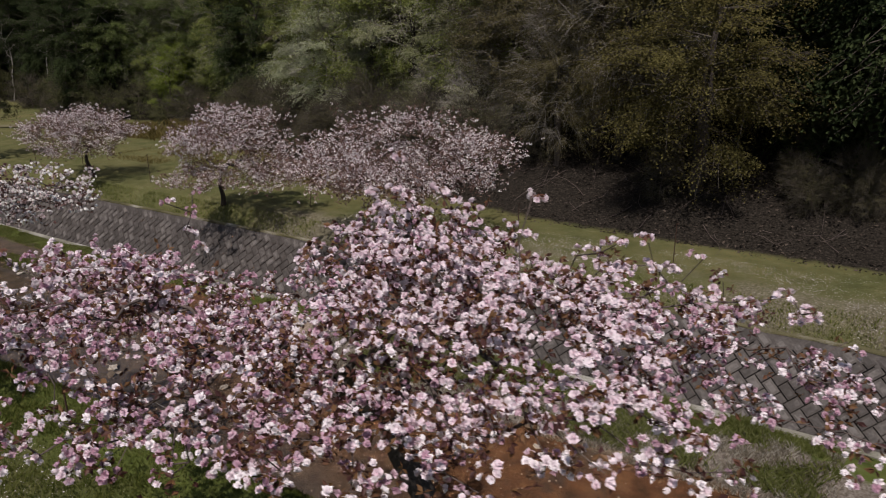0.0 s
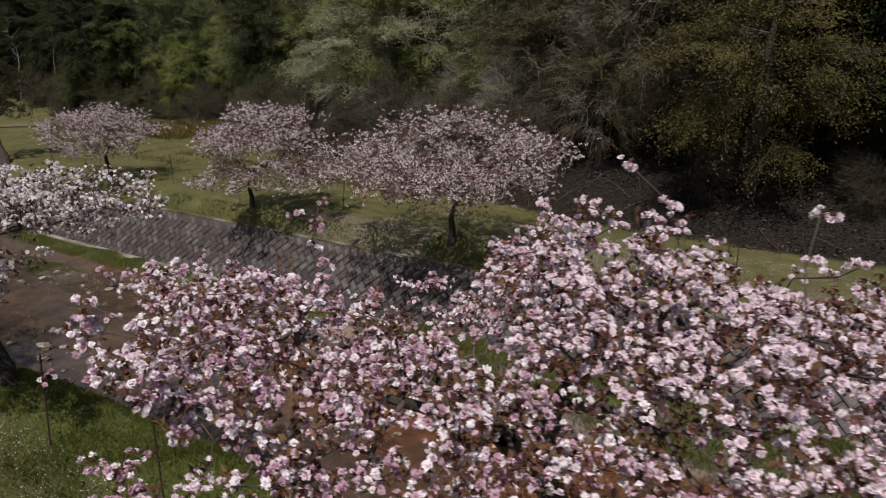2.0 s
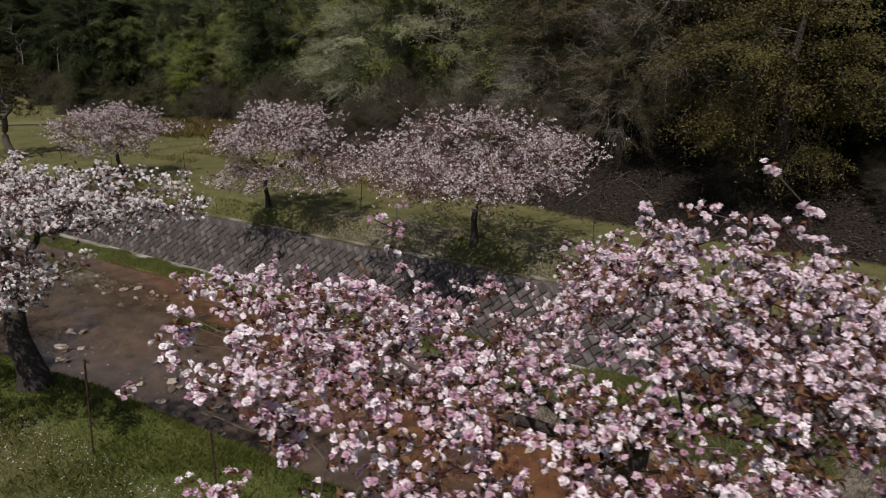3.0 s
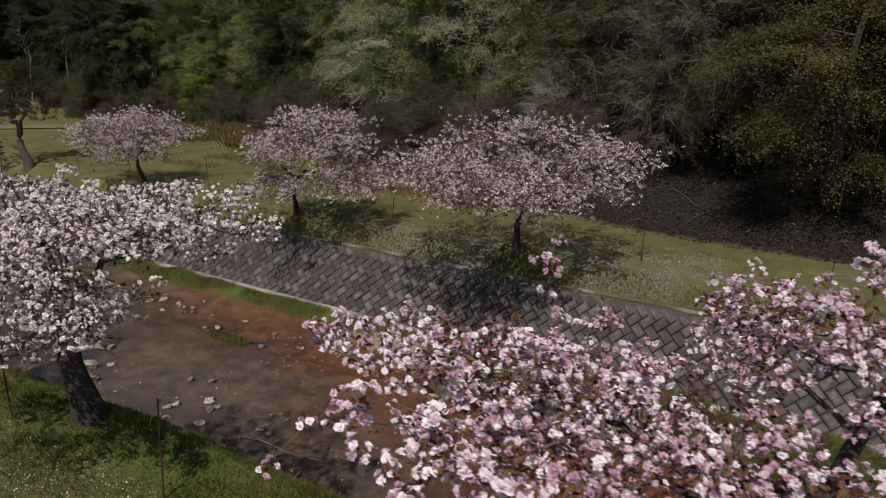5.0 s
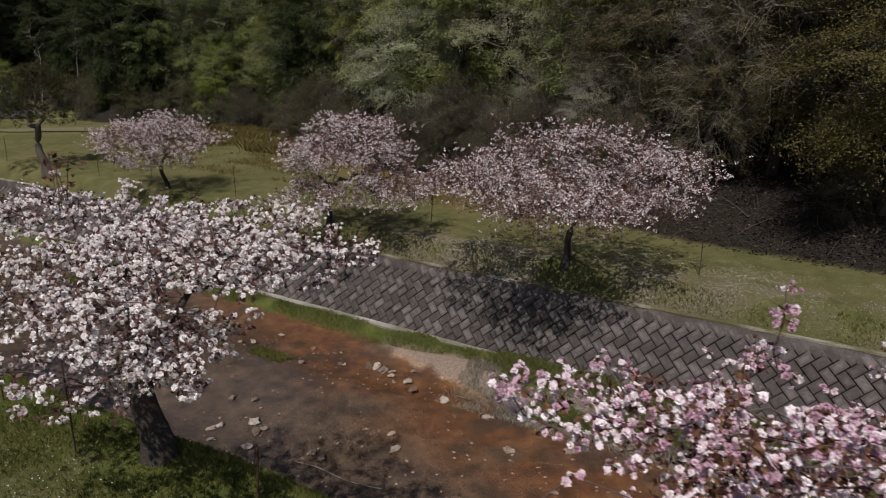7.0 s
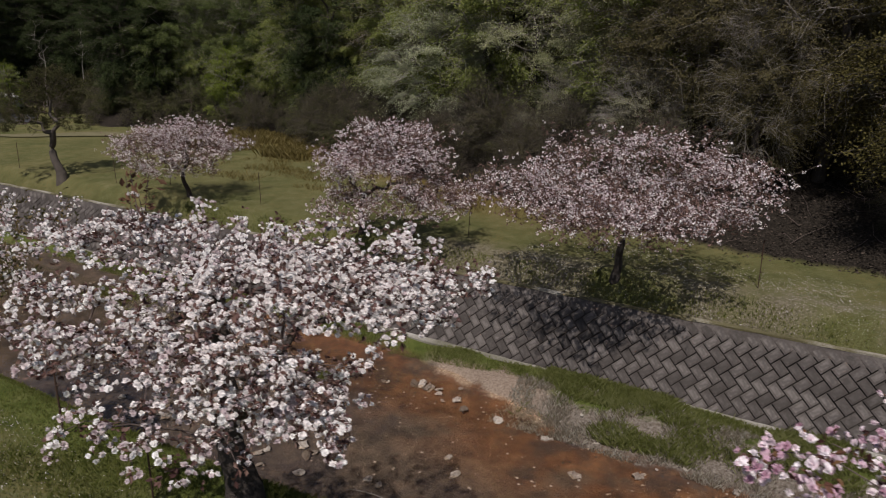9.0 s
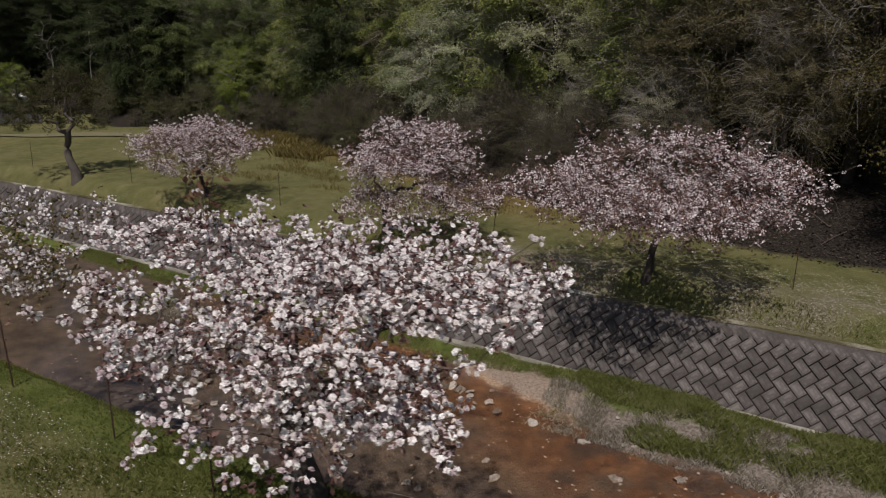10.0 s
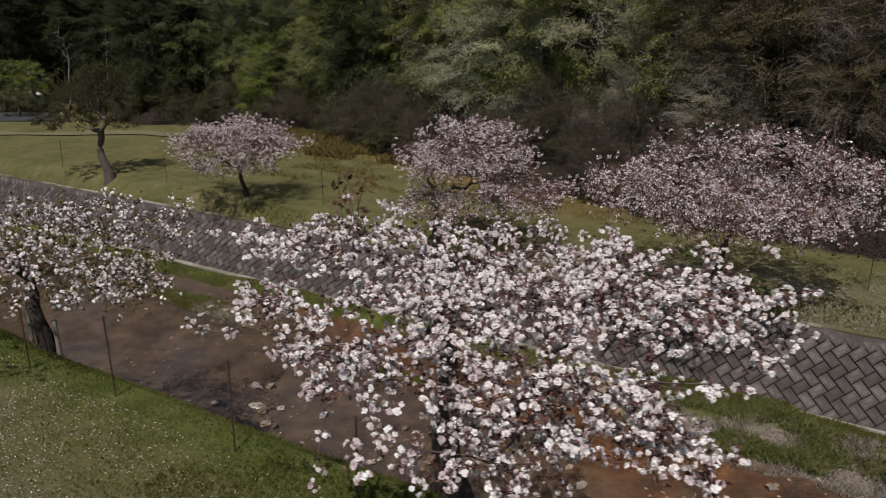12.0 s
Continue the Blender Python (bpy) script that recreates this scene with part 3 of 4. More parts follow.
white_tree = cherry("cherry_tree", g(-5.98, 9.48), (-6.1, 9.55, 3.4),
       (((-5.3, 9.95, 4.5), (1.1, 1.45, 0.26), 75, -0.8, 0.1), ((-6.75, 10.0, 4.62), (0.9, 0.9, 0.26), 50, -0.8, 0.1), ((-4.75, 8.4, 4.9), (0.72, 0.8, 0.24), 55, -0.8, 0.1),
        ((-5.8, 9.0, 4.6), (1.0, 0.95, 0.36), 70, -0.8, 0.1), ((-6.4, 8.6, 4.25), (0.6, 0.6, 0.22), 36, -0.7, 0.1), ((-5.25, 7.9, 4.46), (0.75, 0.5, 0.3), 36, -0.7, 0.1),
        ((-5.75, 8.0, 3.92), (0.45, 0.3, 0.15), 14, -0.7, 0.2), ((-6.35, 8.05, 4.02), (0.4, 0.3, 0.14), 8, -0.7, 0.2), ((-7.3, 9.25, 4.34), (0.45, 0.45, 0.2), 18, -0.7, 0.1),
        ((-6.85, 8.45, 4.42), (0.4, 0.4, 0.18), 16, -0.7, 0.1), ((-4.9, 7.75, 4.36), (0.35, 0.3, 0.2), 14, -0.7, 0.1), ((-4.2, 9.5, 4.5), (0.45, 0.5, 0.15), 18, -0.7, 0.1), ((-7.4, 9.9, 4.62), (0.65, 0.7, 0.2), 30, -0.7, 0.1), ((-4.7, 9.3, 4.55), (0.7, 0.6, 0.25), 35, -0.7, 0.1),
        ((-5.9, 9.2, 4.35), (1.75, 1.7, 0.34), 130, -0.8, 0.0), ((-5.5, 8.4, 4.15), (1.0, 0.7, 0.34), 44, -0.8, 0.0), ((-5.5, 8.7, 3.78), (0.5, 0.4, 0.2), 24, -0.8, 0.0)),
       "cherry tree in full white double blossom beside the stream", WHITE, 23, 0.15, 2700, 0.041, 1.1, FLOWER,
       ((-6.98, 10.0, 5.05), (-6.02, 9.53, 4.94), (-4.32, 7.76, 5.22), (-4.28, 8.43, 5.21), (-4.85, 7.46, 4.88), (-8.06, 9.78, 4.76), (-7.7, 9.08, 4.23), (-7.1, 8.29, 4.5), (-4.73, 10.03, 4.72), (-3.9, 9.56, 4.44), (-5.07, 11.35, 4.42), (-7.4, 10.07, 4.75), (-5.18, 7.38, 4.92), (-6.9, 8.3, 3.5)),
       "cherry trees", singles=300, leafage=DARKRED, gap=0.138, spiky=0.3)
cherry("cherry_tree", g(-11.7, 12.8), (-11.7, 12.75, 3.0), (((-11.5, 12.7, 3.45), (1.9, 1.8, 0.55), 200, -0.6, 0.25), ((-10.4, 12.4, 3.25), (0.8, 0.8, 0.4), 40, -0.8, 0.2)),
       "white blossoming cherry tree propped with two posts", WHITE, 31, 0.10, 760, 0.042, 1.3, PUFF, (), "cherry trees", ring=(3, 5), leafage=OLIVE_DIM, spread=0.2, spiky=0.3, leaf_scale=1.4)
cherry("cherry_tree", g(-1.16, 17.95), (-1.1, 17.7, 2.7),
       (((-1.35, 17.2, 3.75), (2.65, 2.15, 0.72), 260, -0.7, 0.2), ((-1.5, 15.75, 3.55), (1.8, 0.95, 0.42), 130, -0.8, 0.1), ((0.4, 16.8, 4.2), (1.15, 1.1, 0.34), 54, -0.8, 0.2),
        ((-1.2, 17.0, 4.5), (1.7, 1.2, 0.36), 60, -0.5, 0.2), ((-3.1, 17.6, 3.6), (0.9, 1.3, 0.4), 50, -0.7, 0.2), ((-1.6, 17.2, 3.05), (1.7, 1.3, 0.34), 56, -0.8, 0.3), ((-1.25, 16.4, 3.5), (2.4, 0.8, 0.45), 120, -0.8, 0.0)),
       "broad pink cherry tree on the far bank", FARPINK, 41, 0.085, 4100, 0.031, 1.7, PUFF, ((-3.63, 18.93, 4.07), (-1.66, 17.26, 4.82), (-0.3, 16.88, 4.82), (1.75, 16.4, 4.5)), "cherry trees", ring=(3, 5), leafage=DUSKY, spiky=0.45, spread=0.2, leaf_scale=1.5)
cherry("cherry_tree", g(-7.0, 21.15), (-6.9, 20.9, 2.4),
       (((-6.3, 20.0, 3.5), (1.7, 1.5, 0.75), 190, -0.7, 0.2), ((-6.2, 19.7, 2.65), (1.9, 1.4, 0.4), 90, -0.8, 0.3), ((-6.0, 20.0, 4.15), (1.3, 1.0, 0.35), 40, -0.5, 0.2), ((-4.9, 19.7, 2.95), (1.1, 1.0, 0.38), 70, -0.8, 0.2)),
       "pink cherry tree of medium size on the far lawn", FARPINK, 43, 0.07, 3100, 0.032, 1.5, PUFF, ((-5.67, 19.95, 4.42), (-7.9, 20.4, 3.9)), "cherry trees", ring=(3, 5), leafage=DUSKY, spiky=0.45, spread=0.2, leaf_scale=1.5)
cherry("cherry_tree", g(-13.0, 24.7), (-13.1, 24.6, 2.1), (((-13.0, 24.2, 2.8), (2.1, 1.7, 0.72), 270, -0.5, 0.2), ((-12.9, 24.2, 3.28), (1.2, 1.0, 0.35), 50, -0.5, 0.2), ((-13.1, 24.3, 2.3), (1.7, 1.3, 0.32), 60, -0.8, 0.3)),
       "small spreading pink cherry tree on the far lawn", FARPINK, 47, 0.07, 2600, 0.032, 1.5, PUFF, (), "cherry trees", ring=(3, 5), leafage=DUSKY, spiky=0.45, spread=0.2, leaf_scale=1.5)
# withered brown leaves on the white tree's tall shoots
tuft_rng = np.random.default_rng(3)
tuft = np.array([(x, y, z) for x, y, z0 in ((-6.98, 10.0, 4.95), (-6.88, 10.1, 5.0), (-7.1, 10.1, 4.9), (-6.92, 9.9, 4.85)) for z in (z0, z0 + 0.07, z0 + 0.15, z0 + 0.24)])
tuft = np.repeat(tuft, 3, axis=0) + tuft_rng.normal(0, 0.05, (48, 3)) - np.array(white_tree.matrix_world.translation)
v, f = scatter(LEAF[0], LEAF[1], tuft, np.tile([0, 0, -0.6], (48, 1)), tuft_rng.uniform(0.06, 0.1, 48), tuft_rng, 0.7)
v2, f2 = tubes([(tuft[12 * k] - (0, 0, 0.35), tuft[12 * k + 9], 0.005, 0.003) for k in range(4)], 4)
child("shoots", mesh_from("shoots", v2, f2, TWIG, smooth=True), white_tree, kind="stuff")
child("withered_leaves", mesh_from("withered_leaves", v, f, mat("withered brown leaves", [(0.10, 0.05, 0.03), (0.20, 0.11, 0.06)], 0.7, 3, 20, 0, 0.3, island=0.8, translucent=0.3)), white_tree, "brown withered leaves on tall shoots", "stuff")

# ---- the wood behind ----
def broad_tree(name, label, leaves, seed, height, radius, count, leaf, trunk_r=0.16, low=0.25, tips=110, bark=BARK, twig=0.012,
               sprays=7, loose=0.055, flat=0.45, twig_bark=None):
    """A woodland tree at the origin: trunk, limbs, and boughs that end in sprays of arching twigs with leaves along them."""
    rng = np.random.default_rng(seed)
    root = new(name, None)
    tagged(root, label, "tree", "wood behind the meadow")
    trunk = [np.array((0.05 * math.sin(k), 0.05 * math.cos(1.7 * k) - 0.05, height * 0.55 * k / 7)) for k in range(8)]
    c = np.array((0, 0, height * (0.5 + low / 2)))
    rad = np.array((radius, radius, height * (1 - low) / 2))
    T = crown_tips(tips, c, rad, rng, hollow=0.45, low=-0.95)
    P, par, ends = skeleton_to(T, trunk, step=0.5, rng=rng, droop=0.04)
    r, w = limb_segments(P, par, len(trunk), trunk_r, twig)
    segs = [(P[par[i]], P[i], min(r[par[i]], r[i] * 1.5), r[i]) for i in range(1, len(P))]
    stem = [q for q in segs if q[3] > 0.03]
    fine = [q for q in segs if q[3] <= 0.03]
    tip = P[ends]
    out = (tip - c) / rad
    out /= np.maximum(np.linalg.norm(out, axis=1, keepdims=True), 1e-6)
    own = np.repeat(np.arange(len(tip)), sprays)
    way = out[own] * np.array((1, 1, 0.7)) + rng.normal(0, 0.62, (len(own), 3)) * np.array((1, 1, flat))
    way /= np.maximum(np.linalg.norm(way, axis=1, keepdims=True), 1e-6)
    reach = radius * rng.uniform(0.10, 0.40, len(own))[:, None]
    start = tip[own] - out[own] * reach * 0.35
    end = start + way * reach * 1.35
    mid = (start + end) / 2 + np.array((0, 0, 0.16)) * reach + rng.normal(0, 0.05, end.shape) * reach
    for k in range(len(own)):
        fine.append((start[k], mid[k], twig * 0.9, twig * 0.65))
        fine.append((mid[k], end[k], twig * 0.65, twig * 0.3))
    if stem:
        v, f = tubes(stem, 7)
        child("trunk", mesh_from("trunk", v, f, bark, smooth=True), root)
    v, f = tubes(fine, 4)
    child("twigwork", mesh_from("twigwork", v, f, twig_bark or FINE, smooth=True), root, kind="stuff")
    if leaves is not None:
        full = rng.exponential(1.0, len(tip))[own] + 0.12
        k = rng.choice(len(own), count, p=full / full.sum())
        t = rng.uniform(0.15, 1.12, count)[:, None]
        pos = start[k] * (1 - t) ** 2 + 2 * t * (1 - t) * (2 * mid[k] - (start[k] + end[k]) / 2) + end[k] * t * t
        pos = pos + rng.normal(0, 1, (count, 3)) * radius * loose * np.array((1, 1, 0.55)) * rng.uniform(0.3, 1.2, len(own))[k][:, None]
        v, f = scatter(LEAF[0], LEAF[1], pos, out[own][k] * 0.6 + np.array((0, 0, 0.9)), rng.uniform(0.6, 1.3, count) * leaf, rng, 0.5)
        child("crown", mesh_from("crown", v, f, leaves), root)
    return root


OLIVE = leafmat("olive leaves", (0.115, 0.138, 0.036), (0.215, 0.248, 0.072), (0.345, 0.37, 0.13))
SAGE = leafmat("greyish sage leaves", (0.20, 0.21, 0.105), (0.34, 0.35, 0.19), (0.48, 0.485, 0.30))
GOLD = leafmat("golden green leaves", (0.072, 0.062, 0.022), (0.13, 0.112, 0.038), (0.195, 0.172, 0.064))
SILVER = leafmat("silvery green leaves", (0.25, 0.275, 0.155), (0.38, 0.405, 0.25), (0.50, 0.515, 0.35))
DARK = leafmat("dark evergreen leaves", (0.024, 0.035, 0.015), (0.046, 0.064, 0.026), (0.085, 0.105, 0.042))
LIME = leafmat("fresh lime leaves", (0.10, 0.135, 0.02), (0.19, 0.24, 0.04), (0.29, 0.34, 0.075))
BROWN = leafmat("brown dry leaves", (0.05, 0.047, 0.021), (0.095, 0.088, 0.042), (0.155, 0.14, 0.072))
DULL = leafmat("dull green leaves", (0.05, 0.054, 0.022), (0.095, 0.10, 0.042), (0.16, 0.158, 0.075))
HAZE = leafmat("lilac-brown buds and young leaves", (0.22, 0.215, 0.13), (0.37, 0.36, 0.225), (0.52, 0.505, 0.34))
GREYBARK = mat("pale grey bark", [(0.20, 0.18, 0.16), (0.38, 0.35, 0.32)], 0.9, 4, 30, 0.4)

FINE = mat("grey woodland twigs", [(0.13, 0.115, 0.10), (0.25, 0.225, 0.20), (0.40, 0.37, 0.33)], 0.9, 0.7, 12, 0, 0.5)
SCRUB = mat("dark scrub twigs", [(0.042, 0.035, 0.028), (0.09, 0.075, 0.06), (0.17, 0.147, 0.122)], 0.9, 0.9, 12, 0, 0.5)
PINE = leafmat("deep green leaves", (0.054, 0.072, 0.024), (0.102, 0.128, 0.043), (0.168, 0.20, 0.072))
RUSSET = leafmat("dull russet green leaves", (0.072, 0.062, 0.031), (0.126, 0.108, 0.052), (0.195, 0.17, 0.085))
KINDS = {
    "olive": broad_tree("woodland_tree", "olive green broadleaf woodland tree", OLIVE, 101, 8.0, 2.7, 60000, 0.078, low=-0.05, tips=120),
    "sage": broad_tree("woodland_tree", "greyish sage green thinly leafed woodland tree", SAGE, 109, 7.5, 2.6, 60000, 0.058, low=-0.05, tips=150, twig=0.009),
    "gold": broad_tree("woodland_tree", "golden green woodland tree with hanging boughs", GOLD, 102, 8.0, 2.6, 90000, 0.056, low=0.0, tips=150, twig=0.007, flat=0.3, loose=0.07, twig_bark=SCRUB),
    "russet": broad_tree("woodland_tree", "dull russet green twiggy woodland tree", RUSSET, 113, 7.5, 2.6, 52000, 0.056, low=-0.02, tips=170, twig=0.008),
    "silver": broad_tree("woodland_tree", "silvery pale green leafing woodland tree", SILVER, 103, 6.0, 2.4, 60000, 0.058, low=0.05, tips=100, twig=0.009),
    "dark": broad_tree("woodland_tree", "dark evergreen woodland tree", DARK, 104, 9.0, 2.7, 56000, 0.095, low=-0.05, tips=130, flat=0.25, twig_bark=SCRUB),
    "pine": broad_tree("woodland_tree", "deep green feathery woodland tree", PINE, 117, 8.5, 2.5, 52000, 0.085, low=-0.05, tips=140, flat=0.25),
    "lime": broad_tree("woodland_tree", "fresh lime green woodland tree", LIME, 105, 6.0, 1.9, 26000, 0.085, low=0.0),
    "shrub": broad_tree("shrub", "low green shrub at the wood's edge", DULL, 108, 2.6, 1.5, 14000, 0.05, 0.04, -0.2, 70, TWIG, 0.005, twig_bark=SCRUB),
    "brown": broad_tree("shrub", "brown half-bare twiggy shrub at the wood's edge", BROWN, 106, 3.0, 1.7, 9000, 0.045, 0.03, -0.1, 150, TWIG, 0.0055, sprays=8, twig_bark=SCRUB),
    "grey": broad_tree("woodland_tree", "twiggy grey-brown woodland tree hardly in leaf", HAZE, 111, 7.0, 2.5, 42000, 0.044, low=-0.05, tips=230, twig=0.0085, sprays=9),
    "bare": broad_tree("bare_tree", "bare grey-trunked tree with fine twigs", None, 107, 7.5, 0.9, 0, 0.1, 0.04, 0.35, 30, GREYBARK, 0.007, sprays=3),
}
place_rng = random.Random(5)
first = dict.fromkeys(KINDS, True)


def plant(kind, u, n, scale=1.0, spin=None, sink=0.1):
    v = at(u, n, ground_z(u, n) - sink)
    m = Matrix.Translation(v) @ pose(0, 0, 0, place_rng.uniform(-4, 4), place_rng.uniform(-4, 4), place_rng.uniform(0, 360) if spin is None else spin) @ Matrix.Diagonal((scale, scale, scale * place_rng.uniform(0.9, 1.12), 1))
    if first[kind]:
        first[kind] = False
        KINDS[kind].matrix_world = m
        return KINDS[kind]
    return copy_thing(KINDS[kind], m)


# the edge of the wood, from the right of the meadow to its far end
for kind, u, n, sc in (("dark", -9.5, -4.2, 1.1), ("dark", -6.8, -4.8, 1.2), ("gold", -2.9, -3.7, 1.05), ("dark", -4.8, -6.4, 1.0), ("russet", -0.4, -5.2, 1.0), ("grey", 4.0, -5.2, 0.55), ("russet", 1.0, -4.2, 0.55), ("russet", 0.6, -6.0, 0.95),
                       ("russet", 2.6, -6.4, 0.95), ("olive", 5.2, -7.6, 0.9), ("grey", 7.0, -7.2, 0.85), ("sage", 9.0, -8.6, 0.95), ("grey", 11.2, -7.6, 0.62),
                       ("olive", 11.0, -10.4, 0.9), ("silver", 12.3, -8.2, 1.0), ("olive", 16.5, -11.5, 0.8),
                       ("olive", 19.5, -13.0, 0.8), ("lime", 22.5, -14.6, 1.0), ("olive", 25.0, -16.4, 0.9), ("pine", 29.5, -18.2, 0.9), ("olive", 27.0, -19, 1.0),
                       ("pine", 32.5, -19.5, 1.2), ("dark", 36.0, -19.5, 1.1), ("pine", 40, -20, 1.0), ("dark", 44, -19, 1.1), ("bare", 47.2, -12.6, 1.0), ("bare", 49.6, -10.4, 1.0),
                       ("bare", 44.6, -13.8, 1.0), ("dark", 49, -17, 1.1), ("dark", 54, -10, 1.1), ("dark", 57, -3, 1.1), ("dark", 60, 4, 1.1), ("dark", 63, 12, 1.1)):
    plant(kind, u, n, sc)
for kind, u, n, sc in (("lime", 28.9, -12.4, 0.62), ("lime", 30.0, -13.6, 0.7), ("lime", 25.5, -14.2, 0.9), ("olive", 22.0, -13.4, 0.7), ("shrub", 31.2, -11.8, 0.9), ("brown", 9.6, -6.6, 0.9), ("grey", 8.2, -6.2, 0.5), ("grey", 10.3, -6.8, 0.45)):
    plant(kind, u, n, sc)
for i in range(90):
    u = place_rng.uniform(-14, 64)
    d = place_rng.uniform(3.0, 15)
    kind = place_rng.choice(["dark", "pine", "dark"] if u > 38 or u < -3 else ["pine", "olive", "dark", "pine", "sage"] if u > 18 else ["russet", "russet", "gold", "olive"] if u < 5 else ["olive", "sage", "olive", "grey", "russet"])
    plant(kind, u, wood_edge(u) - d, place_rng.uniform(0.9, 1.25))
for i in range(40):
    u = place_rng.uniform(20, 60)
    plant(place_rng.choice(["dark", "dark", "pine", "dark"] if u > 34 else ["olive", "pine", "pine", "dark"]), u, wood_edge(u) - place_rng.uniform(1.5, 4.5), place_rng.uniform(0.55, 0.9))
for i in range(30):
    u = place_rng.uniform(2.5, 22)
    plant(place_rng.choice(["shrub", "brown", "brown"]), u, wood_edge(u) - place_rng.uniform(0.4, 2.4), place_rng.uniform(0.45, 0.85))
for i in range(46):
    u = place_rng.uniform(1, 58)
    d = place_rng.uniform(0.4, 2.6)
    kind = place_rng.choice(["brown", "brown", "shrub"] if u < 20 else ["shrub", "brown", "shrub"])
    plant(kind, u, wood_edge(u) - d, place_rng.uniform(0.35, 0.7))

# low scrub that breaks the lawn's edge
for i in range(70):
    u = place_rng.uniform(3.5, 47)
    plant(place_rng.choice(["brown", "brown", "shrub"]), u, wood_edge(u) - place_rng.uniform(-0.35, 1.6), place_rng.uniform(0.2, 0.5))
for i in range(46):
    u = place_rng.uniform(16, 48)
    plant("shrub", u, wood_edge(u) - place_rng.uniform(0.2, 2.6), place_rng.uniform(0.5, 0.9))

# ---- the revetment: diamond-laid concrete blocks ----
A_LEN, B_LEN, GAP = 0.285, 0.187, 0.008
WALL_TOP_N, WALL_FOOT_N = 1.02, 1.95
RISE = 1.56 / (WALL_FOOT_N - WALL_TOP_N)


def wall_matrix(u0):
    """Frame in the wall's face: x along u, y up the slope, z out of the wall."""
    x = Vector((1, 0, SLOPE)).normalized()
    up = Vector((0, -(WALL_FOOT_N - WALL_TOP_N), 1.56)).normalized()
    up = (up - x * up.dot(x)).normalized()
    z = x.cross(up)
    if z.y < 0:
        z = -z
    m = Matrix((x, up, z)).transposed().to_4x4()
    return AX @ Matrix.Translation((0, WALL_FOOT_N, -0.12)) @ m


FACE = wall_matrix(0)
SLANT = math.hypot(WALL_FOOT_N - WALL_TOP_N, 1.56)


def block_proto(la, lb):
    """One block lying in the face: a low frustum with a slightly raised middle."""
    h, e, dp = 0.014, 0.008, 0.06
    v = []
    for z, ins in ((-dp, 0), (0, 0.004), (h * 0.55, e), (h, e + 0.036)):
        for sx, sy in ((-1, -1), (1, -1), (1, 1), (-1, 1)):
            v.append((sx * (la / 2 - ins), sy * (lb / 2 - ins), z))
    f = []
    for k in range(3):
        for i in range(4):
            f.append((4 * k + i, 4 * k + (i + 1) % 4, 4 * k + 4 + (i + 1) % 4, 4 * k + 4 + i))
    f.append((12, 13, 14, 15))
    return v, f


bv, bf = block_proto(A_LEN - GAP, B_LEN - GAP)
FACE_INDEX = [0] * (len(bf) - 1) + [1]
block_me = mesh_from("block", bv, bf, [BLOCK, WORN], FACE_INDEX)
revetment = new("revetment", None)
revetment.matrix_world = FACE
tagged(revetment, "sloping revetment of grey diamond-laid concrete blocks", "wall", kind="structure")
s2 = math.sqrt(0.5)
block_rng = random.Random(9)
rest_v, rest_f, singles = [], [], 0
for row in range(-1, 11):
    cells = []
    for k in range(-70, 240):
        off = (row // 2) * A_LEN
        if row % 2 == 0:
            p, q, turn = off + k * B_LEN + A_LEN / 2, off - k * B_LEN + B_LEN / 2, 45
        else:
            p, q, turn = off + A_LEN + k * B_LEN + B_LEN / 2, off - k * B_LEN + A_LEN / 2, 135
        x, y = (p - q) * s2, (p + q) * s2 - 0.14
        if not (-11 < x < 48) or y < -0.05 or y > SLANT - 0.075:
            continue
        m = pose(x, y, block_rng.uniform(-0.008, 0.008), block_rng.uniform(-1.5, 1.5), block_rng.uniform(-1.5, 1.5), turn + block_rng.uniform(-1, 1))
        if -1.8 < x < 4.6 and singles < 300:
            ob = child("block", block_me, revetment)
            ob.matrix_basis = m
            singles += 1
        else:
            o = len(rest_v)
            rest_v.extend([tuple(m @ Vector(c)) for c in bv])
            rest_f.extend([tuple(o + i for i in face) for face in bf])
child("block_courses", mesh_from("block_courses", rest_v, rest_f, [BLOCKJ, WORNJ], FACE_INDEX * (len(rest_f) // len(bf))), revetment, kind="stuff")


def strip_mesh(name, material, section, u0, u1, step, wobble=0.0, seed=0):
    """A bar along the stream from a section of (n, z) points, in the stream's axes."""
    uu = steps(u0, u1, step) + [u1]
    v, f = [], []
    k = len(section)
    for i, u in enumerate(uu):
        for j, (n, z) in enumerate(section):
            w = wobble * noise.noise(Vector((u * 1.7, j * 3.1, seed)))
            v.append((u, n + w, z + SLOPE * min(max(u, -30), 45) + wobble * noise.noise(Vector((u * 2.3, j * 2.1, seed + 5)))))
        if i:
            o = i * k
            f.extend([(o - k + j, o - k + (j + 1) % k, o + (j + 1) % k, o + j) for j in range(k)])
    f.append(tuple(range(k - 1, -1, -1)))
    f.append(tuple(len(uu) * k - k + j for j in range(k)))
    return mesh_from(name, v, f, material)


